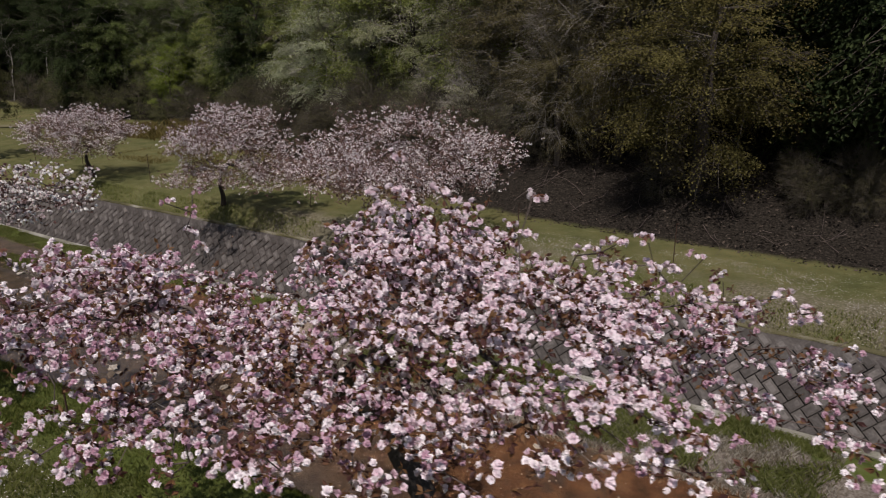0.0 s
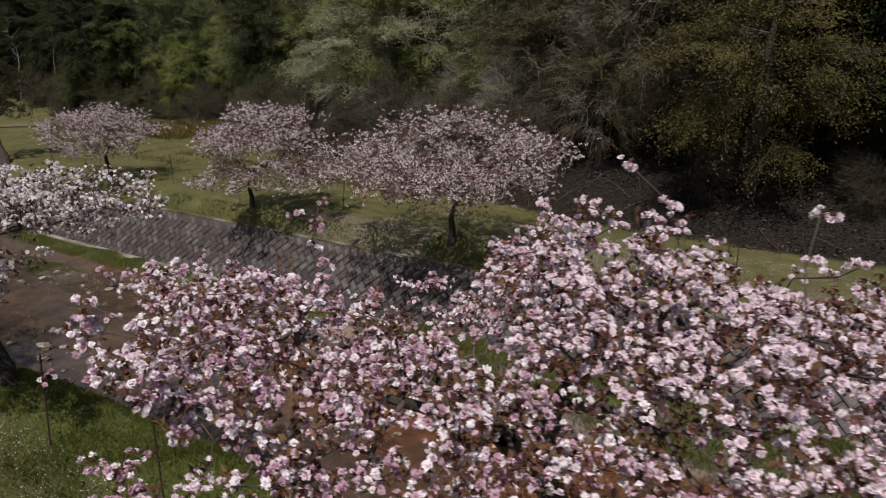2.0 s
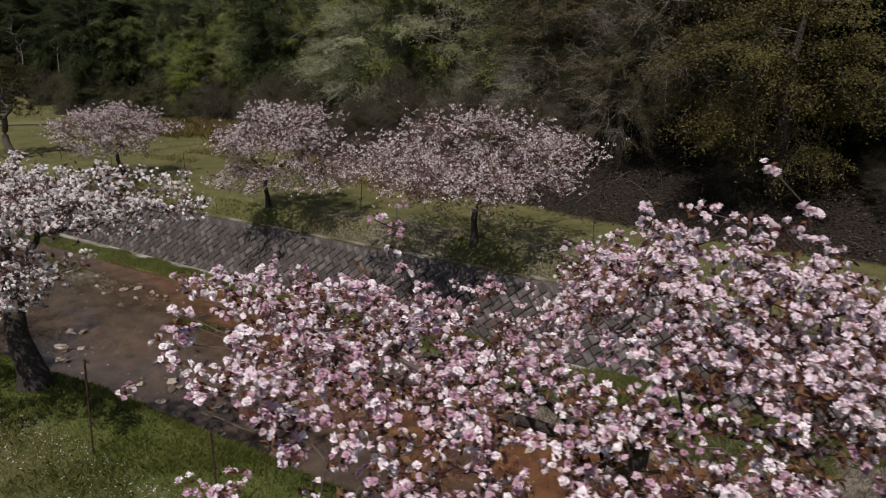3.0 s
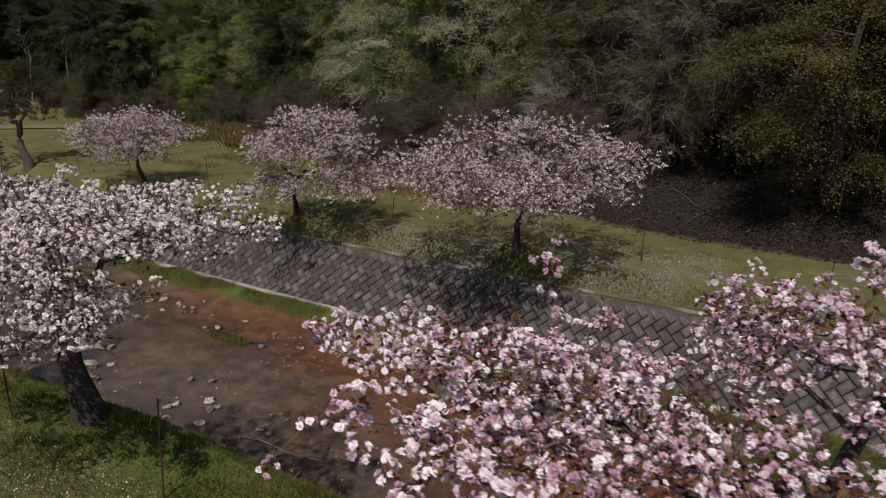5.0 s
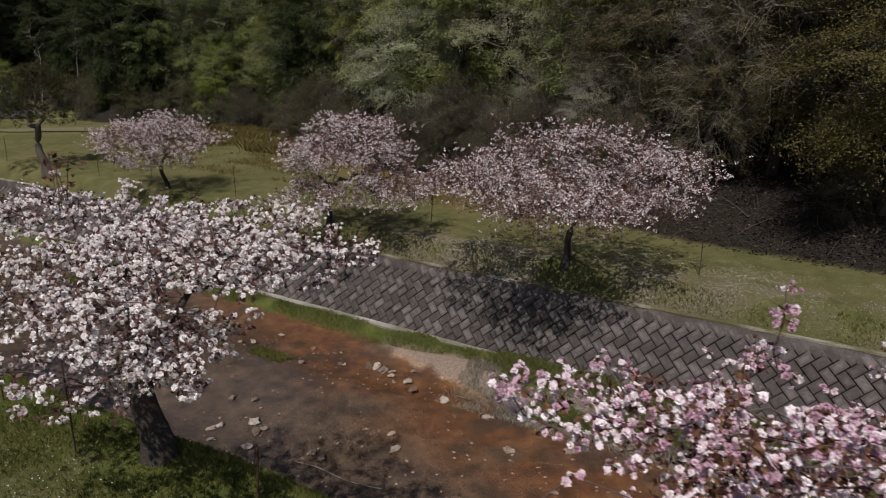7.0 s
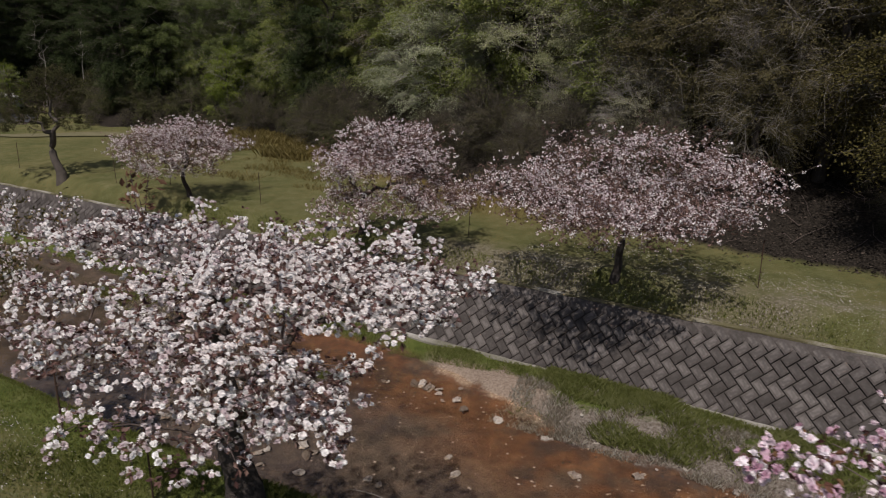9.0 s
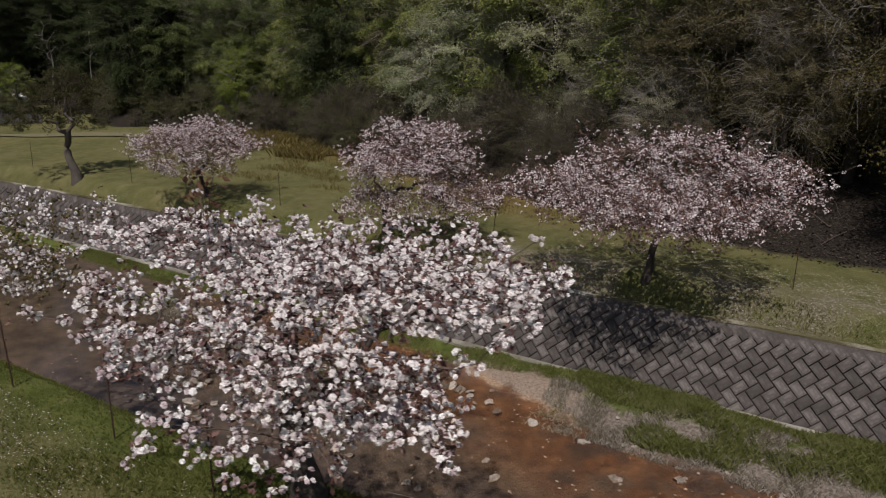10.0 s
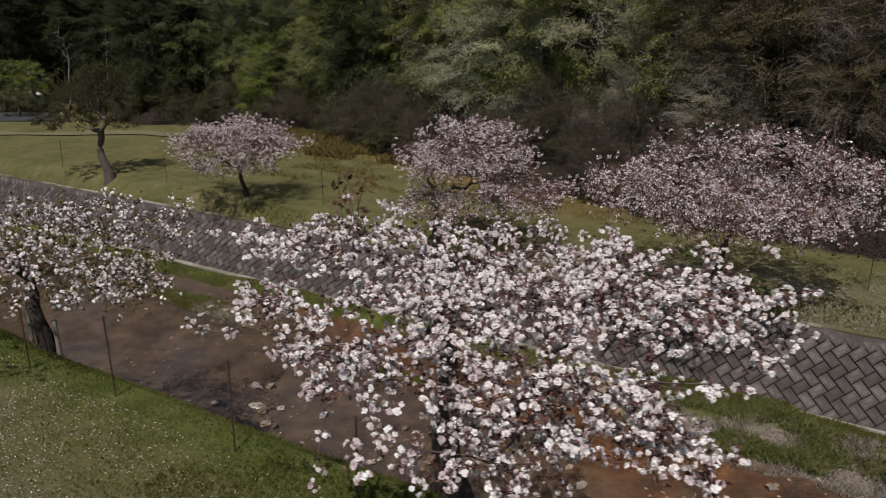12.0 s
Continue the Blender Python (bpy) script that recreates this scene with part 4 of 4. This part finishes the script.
backing = new("wall_backing", strip_mesh("wall_backing", JOINT, [(1.98, -0.20), (0.96, 1.42), (0.80, 1.30), (1.7, -0.3)], -11, 48, 1.0))
backing.matrix_world = AX
tagged(backing, "dark earth joints behind the revetment blocks", "wall", kind="structure")
cap = new("wall_cap", strip_mesh("wall_cap", BLOCKJ, [(1.152, 1.22), (1.05, 1.41), (0.99, 1.41), (0.99, 1.22)], -11, 48, 0.5, 0.006, 2))
cap.matrix_world = AX
tagged(cap, "dark concrete band under the coping", "wall", kind="structure")
coping = new("coping", strip_mesh("coping", COPING, [(1.062, 1.405), (1.056, 1.437), (0.98, 1.452), (0.97, 1.38)], -11, 48, 0.25, 0.022, 4))
coping.matrix_world = AX
tagged(coping, "narrow mossy concrete coping along the wall", "kerb", kind="structure")
footing = new("footing", strip_mesh("footing", PALE, [(2.10, -0.05), (2.10, 0.10), (1.94, 0.12), (1.92, -0.05)], -11, 48, 0.25, 0.015, 9))
footing.matrix_world = AX
tagged(footing, "thin pale concrete footing along the wall's base", "kerb", kind="structure")

# ---- far end of the meadow ----
cherry("old_tree", g(-18.8, 27.5), (-19.1, 27.6, 2.05), (((-19.8, 27.9, 2.9), (1.9, 1.6, 0.7), 150, -0.7, 0.2), ((-19.2, 28.0, 3.9), (1.4, 1.2, 1.1), 170, -0.8, 0.1)),
       "old leaning tree with a stout trunk and thin brownish crown", DULL, 53, 0.16, 2300, 0.036, 1.6, PUFF, (), "", ring=(2, 4), flower_name="foliage", leafage=BROWN,
       bark=mat("grey-brown bark", [(0.06, 0.05, 0.042), (0.14, 0.118, 0.10)], 0.9, 4, 45, 0.8), spiky=0.3)
for kind, u, n, sc in (("lime", 47.9, -8.8, 0.6), ("lime", 46.3, -9.9, 0.55), ("lime", 47.2, -9.5, 0.45), ("dark", 50.5, -9.5, 0.9), ("dark", 53.5, -6.0, 1.0), ("dark", 52, -10.5, 0.9), ("dark", 56.5, -2.0, 1.0), ("dark", 59, 2.5, 1.0), ("dark", 62, 7, 1.0), ("dark", 55, -8, 1.2), ("dark", 60, -3, 1.2), ("shrub", 45.2, -8.2, 0.9), ("shrub", 27.5, -11.0, 0.8), ("brown", 25.5, -11.0, 0.8), ("shrub", 35.5, -14.0, 1.1), ("brown", 31.5, -13.6, 1.0),
                       ("brown", 38.5, -13.5, 1.0), ("shrub", 41.5, -13.0, 1.1), ("brown", 44, -12.2, 1.0), ("shrub", 22.0, -10.6, 0.7), ("brown", 19.0, -8.9, 0.8)):
    plant(kind, u, n, sc)


def road_point(a, b):
    """Across the paved corner: a along it, b from its front edge to its back edge."""
    u = 40.6 + 6.6 * a + b * (4.6 - 1.6 * a)
    n = -8.1 + 4.7 * a + b * (-2.6 - 0.9 * a)
    return (u, n, ground_z(u, n) + 0.05)


road = new("road", mesh_from("road", [road_point(i / 12, j / 6) for i in range(13) for j in range(7)],
                             [(i * 7 + j, i * 7 + j + 1, i * 7 + j + 8, i * 7 + j + 7) for i in range(12) for j in range(6)],
                             mat("old asphalt", [(0.04, 0.042, 0.046), (0.075, 0.077, 0.082)], 0.85, 1.5, 50, 0.4)))
road.matrix_world = AX
tagged(road, "patch of dark grey asphalt beyond the meadow", "road", kind="structure")


def parked_car(u, n, turn):
    root = new("car", None)
    root.matrix_world = Matrix.Translation(at(u, n, ground_z(u, n))) @ pose(0, 0, 0, 0, 0, turn)
    tagged(root, "small white car parked behind a green bush", "car")
    outline = [(-1.75, 0.32), (-1.78, 0.75), (-1.6, 0.95), (-1.25, 1.42), (0.35, 1.46), (0.9, 0.98), (1.6, 0.85), (1.75, 0.6), (1.72, 0.32)]
    k = len(outline)
    v = [(x, y * (0.86 if z > 1.2 else 1.0), z) for y in (-0.74, 0.74) for x, z in outline]
    f = [tuple(range(k - 1, -1, -1)), tuple(range(k, 2 * k))] + [(i, (i + 1) % k, k + (i + 1) % k, k + i) for i in range(k)]
    child("body", mesh_from("body", v, f, mat("white car paint", [(0.70, 0.70, 0.70), (0.80, 0.80, 0.80)], 0.3, 2, 30, 0, spec=0.5)), root)
    glass = mat("dark car glass", [(0.015, 0.017, 0.02), (0.03, 0.032, 0.035)], 0.08, 2, 30, 0, spec=0.5)
    for y in (-1, 1):
        v = [(-1.2, 0.745 * y, 0.98), (0.75, 0.745 * y, 0.98), (0.3, 0.655 * y, 1.38), (-1.12, 0.655 * y, 1.36), (-1.2, 0.70 * y, 0.98), (0.75, 0.70 * y, 0.98), (0.3, 0.61 * y, 1.38), (-1.12, 0.61 * y, 1.36)]
        child("side_window", mesh_from("side_window", v, [(0, 1, 2, 3), (7, 6, 5, 4), (0, 4, 5, 1), (1, 5, 6, 2), (2, 6, 7, 3), (3, 7, 4, 0)], glass), root)
        for x in (-1.1, 1.1):
            v, f = tubes([((x, y * 0.60, 0.29), (x, y * 0.76, 0.29), 0.29, 0.29)], 14)
            child("wheel", mesh_from("wheel", v, f, mat("tyre rubber", [(0.015, 0.015, 0.015), (0.03, 0.03, 0.03)], 0.9, 4, 40, 0.2)), root)
    return root


parked_car(49.0, -10.6, -35)


def path_n(u):
    return -3.2 - 0.63 * (37.5 - u) + 0.25 * math.sin(u * 0.9)


track = new("path", mesh_from("path", [(u, path_n(u) + d, ground_z(u, path_n(u) + d) + 0.05) for u in steps(27, 46, 0.5) for d in (-0.9 - 0.3 * math.sin(u), 0, 0.8 + 0.3 * math.cos(1.3 * u))],
                              [(3 * i + j, 3 * i + j + 1, 3 * i + j + 4, 3 * i + j + 3) for i in range(37) for j in (0, 1)],
                              mat("pale trodden earth", [(0.13, 0.122, 0.055), (0.21, 0.185, 0.11)], 0.95, 2, 30, 0.4)))
track.matrix_world = AX
tagged(track, "pale trodden earth path over the meadow", "path", kind="structure")


# ---- iron stakes ----
def stake(base, height, lean, label):
    root = new("stake", None)
    root.matrix_world = Matrix.Translation(base) @ pose(0, 0, 0, lean[0], lean[1], 0)
    tagged(root, label, "stake", "iron stakes along the banks")
    v, f = tubes([((0, 0, -0.1), (0, 0, height * 0.5), 0.009, 0.009), ((0, 0, height * 0.5), (0, 0, height), 0.009, 0.009)], 8)
    child("rod", mesh_from("rod", v, f, RUST, smooth=True), root)
    for h in (height - 0.015, height * 0.62, height * 0.35):
        pts = [(0.022 * math.cos(a) + 0.02, 0.022 * math.sin(a), h) for a in np.linspace(0, 2 * math.pi, 9)]
        v, f = tubes([(pts[i], pts[i + 1], 0.005, 0.005) for i in range(8)], 5)
        child("eyelet", mesh_from("eyelet", v, f, RUST, smooth=True), root)
    return root


for x, y in ((-11.29, 11.87), (-9.9, 11.28), (-8.21, 10.38), (-6.8, 9.44), (-4.56, 8.22), (-2.95, 7.3)):
    stake(g(x, y), 1.02, (block_rng.uniform(-2, 2), block_rng.uniform(-2, 2)), "thin rusty iron stake in the near bank's grass")
for x, y in ((1.46, 17.2), (4.55, 15.65), (-4.24, 20.54), (-10.37, 23.56), (-14.33, 26.3), (-16.37, 26.64), (-21.6, 29.3)):
    stake(g(x, y), 1.0, (block_rng.uniform(-3, 3), block_rng.uniform(-3, 3)), "thin rusty iron stake on the far lawn")

# two props beside the farther white tree
for dx, dy in ((-0.28, 0.12), (0.26, -0.1)):
    b0 = Vector(g(-11.7 + dx, 12.8 + dy))
    v, f = tubes([((0, 0, -0.1), (-dx * 0.15, -dy * 0.15, 0.95), 0.032, 0.03)], 9)
    post = new("support_post", mesh_from("support_post", v, f, mat("grey weathered post", [(0.16, 0.14, 0.12), (0.30, 0.27, 0.24)], 0.9, 4, 40, 0.5), smooth=True))
    post.matrix_world = Matrix.Translation(b0)
    tagged(post, "grey wooden support post beside the white tree", "post", "support posts")


# ---- stones in the stream ----
def stone_mesh(seed):
    bm = bmesh.new()
    bmesh.ops.create_icosphere(bm, subdivisions=2, radius=0.5)
    for v in bm.verts:
        v.co *= 0.75 + 0.8 * noise.noise(v.co * 2.3 + Vector((seed * 7.3, seed, 0))) + 0.45 * noise.noise(v.co * 5 + Vector((seed, 0, 0)))
        v.co.z *= 0.5
        v.co.y *= 0.72
    me = bpy.data.meshes.new("stone")
    bm.to_mesh(me)
    bm.free()
    me.materials.append(STONE)
    return me


stone_kinds = [stone_mesh(k) for k in range(7)]
stone_rng = random.Random(21)


def stone(u, n, size):
    ob = new("stone", stone_rng.choice(stone_kinds))
    z = max(ground_z(u, n), WATER_Z + SLOPE * u - 0.10 * size) + 0.10 * size
    ob.matrix_world = AX @ Matrix.Translation((u, n, z)) @ pose(0, 0, 0, stone_rng.uniform(-15, 15), stone_rng.uniform(-15, 15), stone_rng.uniform(0, 360)) @ Matrix.Diagonal((size, size, size * stone_rng.uniform(0.7, 1.1), 1))
    tagged(ob, "pale rounded stone lying in the shallow stream" if n > 3.6 else "pale rounded stone on the gravel bar", "stone", "stones in the stream")


for x, y, size in ((-4.1, 15.57, 0.26), (-4.16, 13.55, 0.2), (-2.64, 14.65, 0.24), (-1.31, 13.67, 0.26), (-2.3, 13.66, 0.24), (-6.74, 14.2, 0.3), (-6.6, 13.9, 0.22), (-6.5, 14.0, 0.16),
                   (-7.42, 13.95, 0.2), (-7.3, 14.05, 0.18), (-5.5, 13.35, 0.22), (-5.3, 13.2, 0.18), (-4.79, 16.4, 0.34), (-4.95, 16.5, 0.26), (-4.6, 16.3, 0.2), (-4.24, 15.92, 0.3), (-3.47, 15.2, 0.26),
                   (-5.09, 16.5, 0.3), (-9.85, 15.6, 0.28), (-9.6, 15.5, 0.2), (-9.44, 15.0, 0.26), (-9.3, 14.9, 0.18), (-7.0, 15.0, 0.2), (-7.44, 15.0, 0.16)):
    u, n = to_un(x, y)
    stone(u, n, size)
for i in range(70):
    u = stone_rng.uniform(-4, 12)
    n = stone_rng.gauss(3.75, 0.22) if i < 38 else stone_rng.uniform(4.2, 9.3)
    stone(u, n, stone_rng.uniform(0.07, 0.2))
for i in range(26):
    stone(stone_rng.gauss(13.6, 1.8), stone_rng.gauss(4.15, 0.45), stone_rng.uniform(0.1, 0.26))
for u, n, size in ((9.7, 6.25, 0.26), (9.5, 6.1, 0.3), (9.95, 6.4, 0.2), (9.1, 6.75, 0.3), (8.9, 6.85, 0.24), (8.7, 6.6, 0.18)):
    stone(u, n, size)
for i in range(22):
    stone(stone_rng.uniform(0, 7), 9.5 - stone_rng.random() ** 2 * 1.6, stone_rng.uniform(0.1, 0.24))


# ---- grass and fallen petals ----
def grass(name, label, material, count, u_rng, n_rng, height, seed, dense=None, width=0.006, bare=-0.25, patch=1.0):
    rng = np.random.default_rng(seed)
    u = rng.uniform(*u_rng, count)
    n = rng.uniform(*n_rng, count) if dense is None else n_rng[0] + (n_rng[1] - n_rng[0]) * rng.random(count) ** dense
    keep = np.array([noise.noise(Vector((a * patch, b * patch * 1.4, seed * 3.7))) > bare + rng.normal(0, 0.12) for a, b in zip(u, n)])
    keep &= np.array([b < 9 or b - bank_shift(a, b) > 9.99 for a, b in zip(u, n)])
    u, n = u[keep], n[keep]
    z = np.array([ground_z(a, b) for a, b in zip(u, n)])
    k = len(u)
    ang = rng.uniform(0, 2 * np.pi, k)
    h = height * rng.uniform(0.5, 1.2, k)
    side = np.stack([np.cos(ang), np.sin(ang), np.zeros(k)], 1) * (width * rng.uniform(0.7, 1.6, k))[:, None]
    bend = np.stack([-np.sin(ang), np.cos(ang), np.zeros(k)], 1) * (h * rng.uniform(0.1, 0.9, k))[:, None]
    p = np.stack([u, n, z - 0.01], 1)
    up = np.array((0, 0, 1.0)) * h[:, None]
    v = np.stack([p - side, p + side, p + side * 0.7 + up * 0.6 + bend * 0.35, p + up + bend, p - side * 0.7 + up * 0.6 + bend * 0.35], 1).reshape(-1, 3)
    f = np.arange(k)[:, None] * 5 + np.arange(5)[None]
    ob = new(name, mesh_from(name, v, f, material))
    ob.matrix_world = AX
    tagged(ob, label, "grass", kind="stuff")


grass("grass", "lush green grass fringe along the near bank's edge", BLADE, 170000, (-4, 17), (9.6, 14.2), 0.045, 1, 2.6, 0.0028, -0.45)
grass("grass", "green grass strip along the foot of the wall", STRIP, 70000, (-7, 20), (2.0, 2.75), 0.07, 2, 1.1, 0.0032, -0.35)
grass("dry_grass", "pale dry grass tufts on the gravel bar", DRY, 46000, (-7, 3.6), (2.5, 4.15), 0.11, 3, 1.0, 0.0021, -0.02, 1.6)
grass("grass", "taller green clumps on the gravel bar", STRIP, 90000, (-7, 3.3), (2.02, 3.9), 0.16, 4, 1.5, 0.0022, -0.04, 1.2)
grass("grass", "rough grass on the shoulder above the wall", BLADE, 9000, (-8, 16), (0.55, 1.0), 0.07, 5)
grass("grass", "longer grass tufts round the white tree's foot", BLADE, 26000, (-1.5, 5.5), (9.6, 11.6), 0.08, 9, 1.3, 0.0022, 0.0, 1.3)
grass("grass", "green weeds on the low bar upstream", STRIP, 9000, (13.6, 16.2), (3.4, 4.3), 0.10, 10, None, 0.004, -0.2, 1.1)
grass("dry_grass", "pale dry stalks on the low bar upstream", DRY, 7000, (11.3, 14.2), (3.5, 4.3), 0.10, 11, None, 0.004, -0.1, 1.4)
grass("grass", "small water weed clump in the shallows", BLADE, 900, (7.1, 8.1), (4.15, 4.6), 0.12, 6)


GOLDEN = mat("golden rough grass", [(0.13, 0.10, 0.03), (0.23, 0.18, 0.06), (0.34, 0.28, 0.12)], 0.8, 1.0, 8, 0, 0.4, island=0.6, spec=0.1, translucent=0.4)
grass("rough_grass", "tall golden rough grass at the meadow's back", GOLDEN, 42000, (15, 27), (-11.8, -6.2), 0.36, 7, None, 0.008, -0.02, 0.45)
grass("rough_grass", "tufts of olive rough grass on the far lawn", GOLDEN, 16000, (5, 20), (-6.5, -2.2), 0.11, 8, None, 0.006, 0.1, 0.6)

FALLEN = mat("withered petals", [(0.36, 0.32, 0.27), (0.56, 0.52, 0.47), (0.78, 0.75, 0.71)], 0.8, 1, 9, 0, 0.4, island=0.9, spec=0.1)


def fallen(name, label, count, u_rng, n_rng, seed, size=0.026):
    rng = np.random.default_rng(seed)
    u, n = rng.uniform(*u_rng, count), rng.uniform(*n_rng, count)
    pos = np.array([(a, b, ground_z(a, b) + 0.012) for a, b in zip(u, n) if noise.noise(Vector((a * 0.55, b * 0.8, seed * 5.1))) + 0.5 * noise.noise(Vector((a * 2.1, b * 2.6, seed))) > rng.normal(-0.05, 0.2)])
    count = len(pos)
    v, f = scatter(LEAF[0] * np.array((0.8, 1.5, 1)), LEAF[1], pos, np.tile([0, 0, 2.0], (count, 1)), rng.uniform(0.5, 1.3, count) * size, rng, 0.4)
    ob = new(name, mesh_from(name, v, f, FALLEN))
    ob.matrix_world = AX
    tagged(ob, label, "petals", kind="stuff")


fallen("fallen_petals", "white fallen petals strewn over the near lawn", 64000, (-2, 16), (10.7, 16.0), 1, 0.016)
fallen("fallen_petals", "white fallen petals strewn over the far shoulder", 26000, (-9, 5), (-1.2, 0.95), 2, 0.019)

# ---- litter, fallen boughs and undergrowth at the wood's edge ----
brush_rng = np.random.default_rng(77)
segs = []
for i in range(190):
    u, d = brush_rng.uniform(-11, 12), brush_rng.uniform(0.25, 4.5)
    n = wood_edge(u) - d
    p = np.array((u, n, ground_z(u, n) + brush_rng.uniform(0.01, 0.12)))
    a, L = brush_rng.uniform(0, 2 * np.pi), brush_rng.uniform(0.3, 1.5)
    q = p
    for k in range(4):
        a += brush_rng.normal(0, 0.35)
        u2, n2 = q[0] + math.cos(a) * L / 4, q[1] + math.sin(a) * L / 4
        q2 = np.array((u2, n2, ground_z(u2, n2) + brush_rng.uniform(0.01, 0.14)))
        r0 = 0.0075 * (1 - k * 0.2)
        segs.append((q, q2, r0, r0 * 0.8))
        q = q2
v, f = tubes(segs, 5)
brush = new("fallen_boughs", mesh_from("fallen_boughs", v, f, TWIG, smooth=True))
brush.matrix_world = AX
tagged(brush, "grey fallen boughs and twigs on the leaf litter", "branches", kind="stuff")
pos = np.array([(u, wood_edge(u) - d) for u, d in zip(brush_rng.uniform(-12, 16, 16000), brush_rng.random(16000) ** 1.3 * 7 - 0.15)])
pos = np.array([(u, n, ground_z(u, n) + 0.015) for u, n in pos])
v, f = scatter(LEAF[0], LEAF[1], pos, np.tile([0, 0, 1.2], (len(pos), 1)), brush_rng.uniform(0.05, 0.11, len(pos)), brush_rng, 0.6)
# leaf colours lowered too: shade under the canopy is painted in
shaded_litter = new("leaf_litter", mesh_from("leaf_litter", v, f, mat("brown leaf litter with canopy shade in its colour", [(0.014, 0.011, 0.009), (0.036, 0.028, 0.022), (0.10, 0.078, 0.062)], 0.9, 1, 9, 0, 0.4, island=0.9, spec=0.1)))
shaded_litter.matrix_world = AX
tagged(shaded_litter, "brown fallen leaves under the wood's edge, darkened for canopy shade", "leaves", kind="stuff")
for i in range(16):
    u = place_rng.uniform(-9, 3)
    plant("brown", u, wood_edge(u) - place_rng.uniform(1.2, 3.6), place_rng.uniform(0.3, 0.6))
# pebbles and leaf scraps on the stream's bed
pos = np.array([(u, n, max(ground_z(u, n), WATER_Z + SLOPE * u - 0.02)) for u, n in zip(brush_rng.uniform(-5, 13, 1500), 3.6 + 6.0 * brush_rng.random(1500) ** 1.4)])
v, f = scatter(np.array([(0.5, 0, 0), (0, 0.4, 0), (-0.5, 0, 0), (0, -0.4, 0), (0, 0, 0.35)]), np.array([(0, 1, 4), (1, 2, 4), (2, 3, 4), (3, 0, 4)]), pos, np.tile([0, 0, 1.5], (1500, 1)), brush_rng.uniform(0.02, 0.075, 1500), brush_rng, 0.3)
pebbles = new("pebbles", mesh_from("pebbles", v, f, mat("small stream pebbles", [(0.04, 0.03, 0.025), (0.13, 0.10, 0.08), (0.34, 0.29, 0.25)], 0.8, 1, 9, 0, 0.4, island=1.0)))
pebbles.matrix_world = AX
tagged(pebbles, "small pebbles and scraps over the stream bed", "pebbles", kind="stuff")

# a slack line from the near bank into the stream
pts = [Vector((-5.72, 13.0, -0.13)).lerp(Vector((-4.25, 12.45, -0.10)), k / 8) + Vector((0.03 * math.sin(k), 0.04 * math.sin(0.8 * k), 0)) for k in range(9)]
v, f = tubes([(pts[i], pts[i + 1], 0.006, 0.006) for i in range(8)], 6)
line = new("rope", mesh_from("rope", v, f, mat("grey worn rope", [(0.16, 0.14, 0.12), (0.30, 0.27, 0.23)], 0.9, 6, 60, 0.4), smooth=True))
tagged(line, "thin grey rope slack over the stream's edge", "rope")
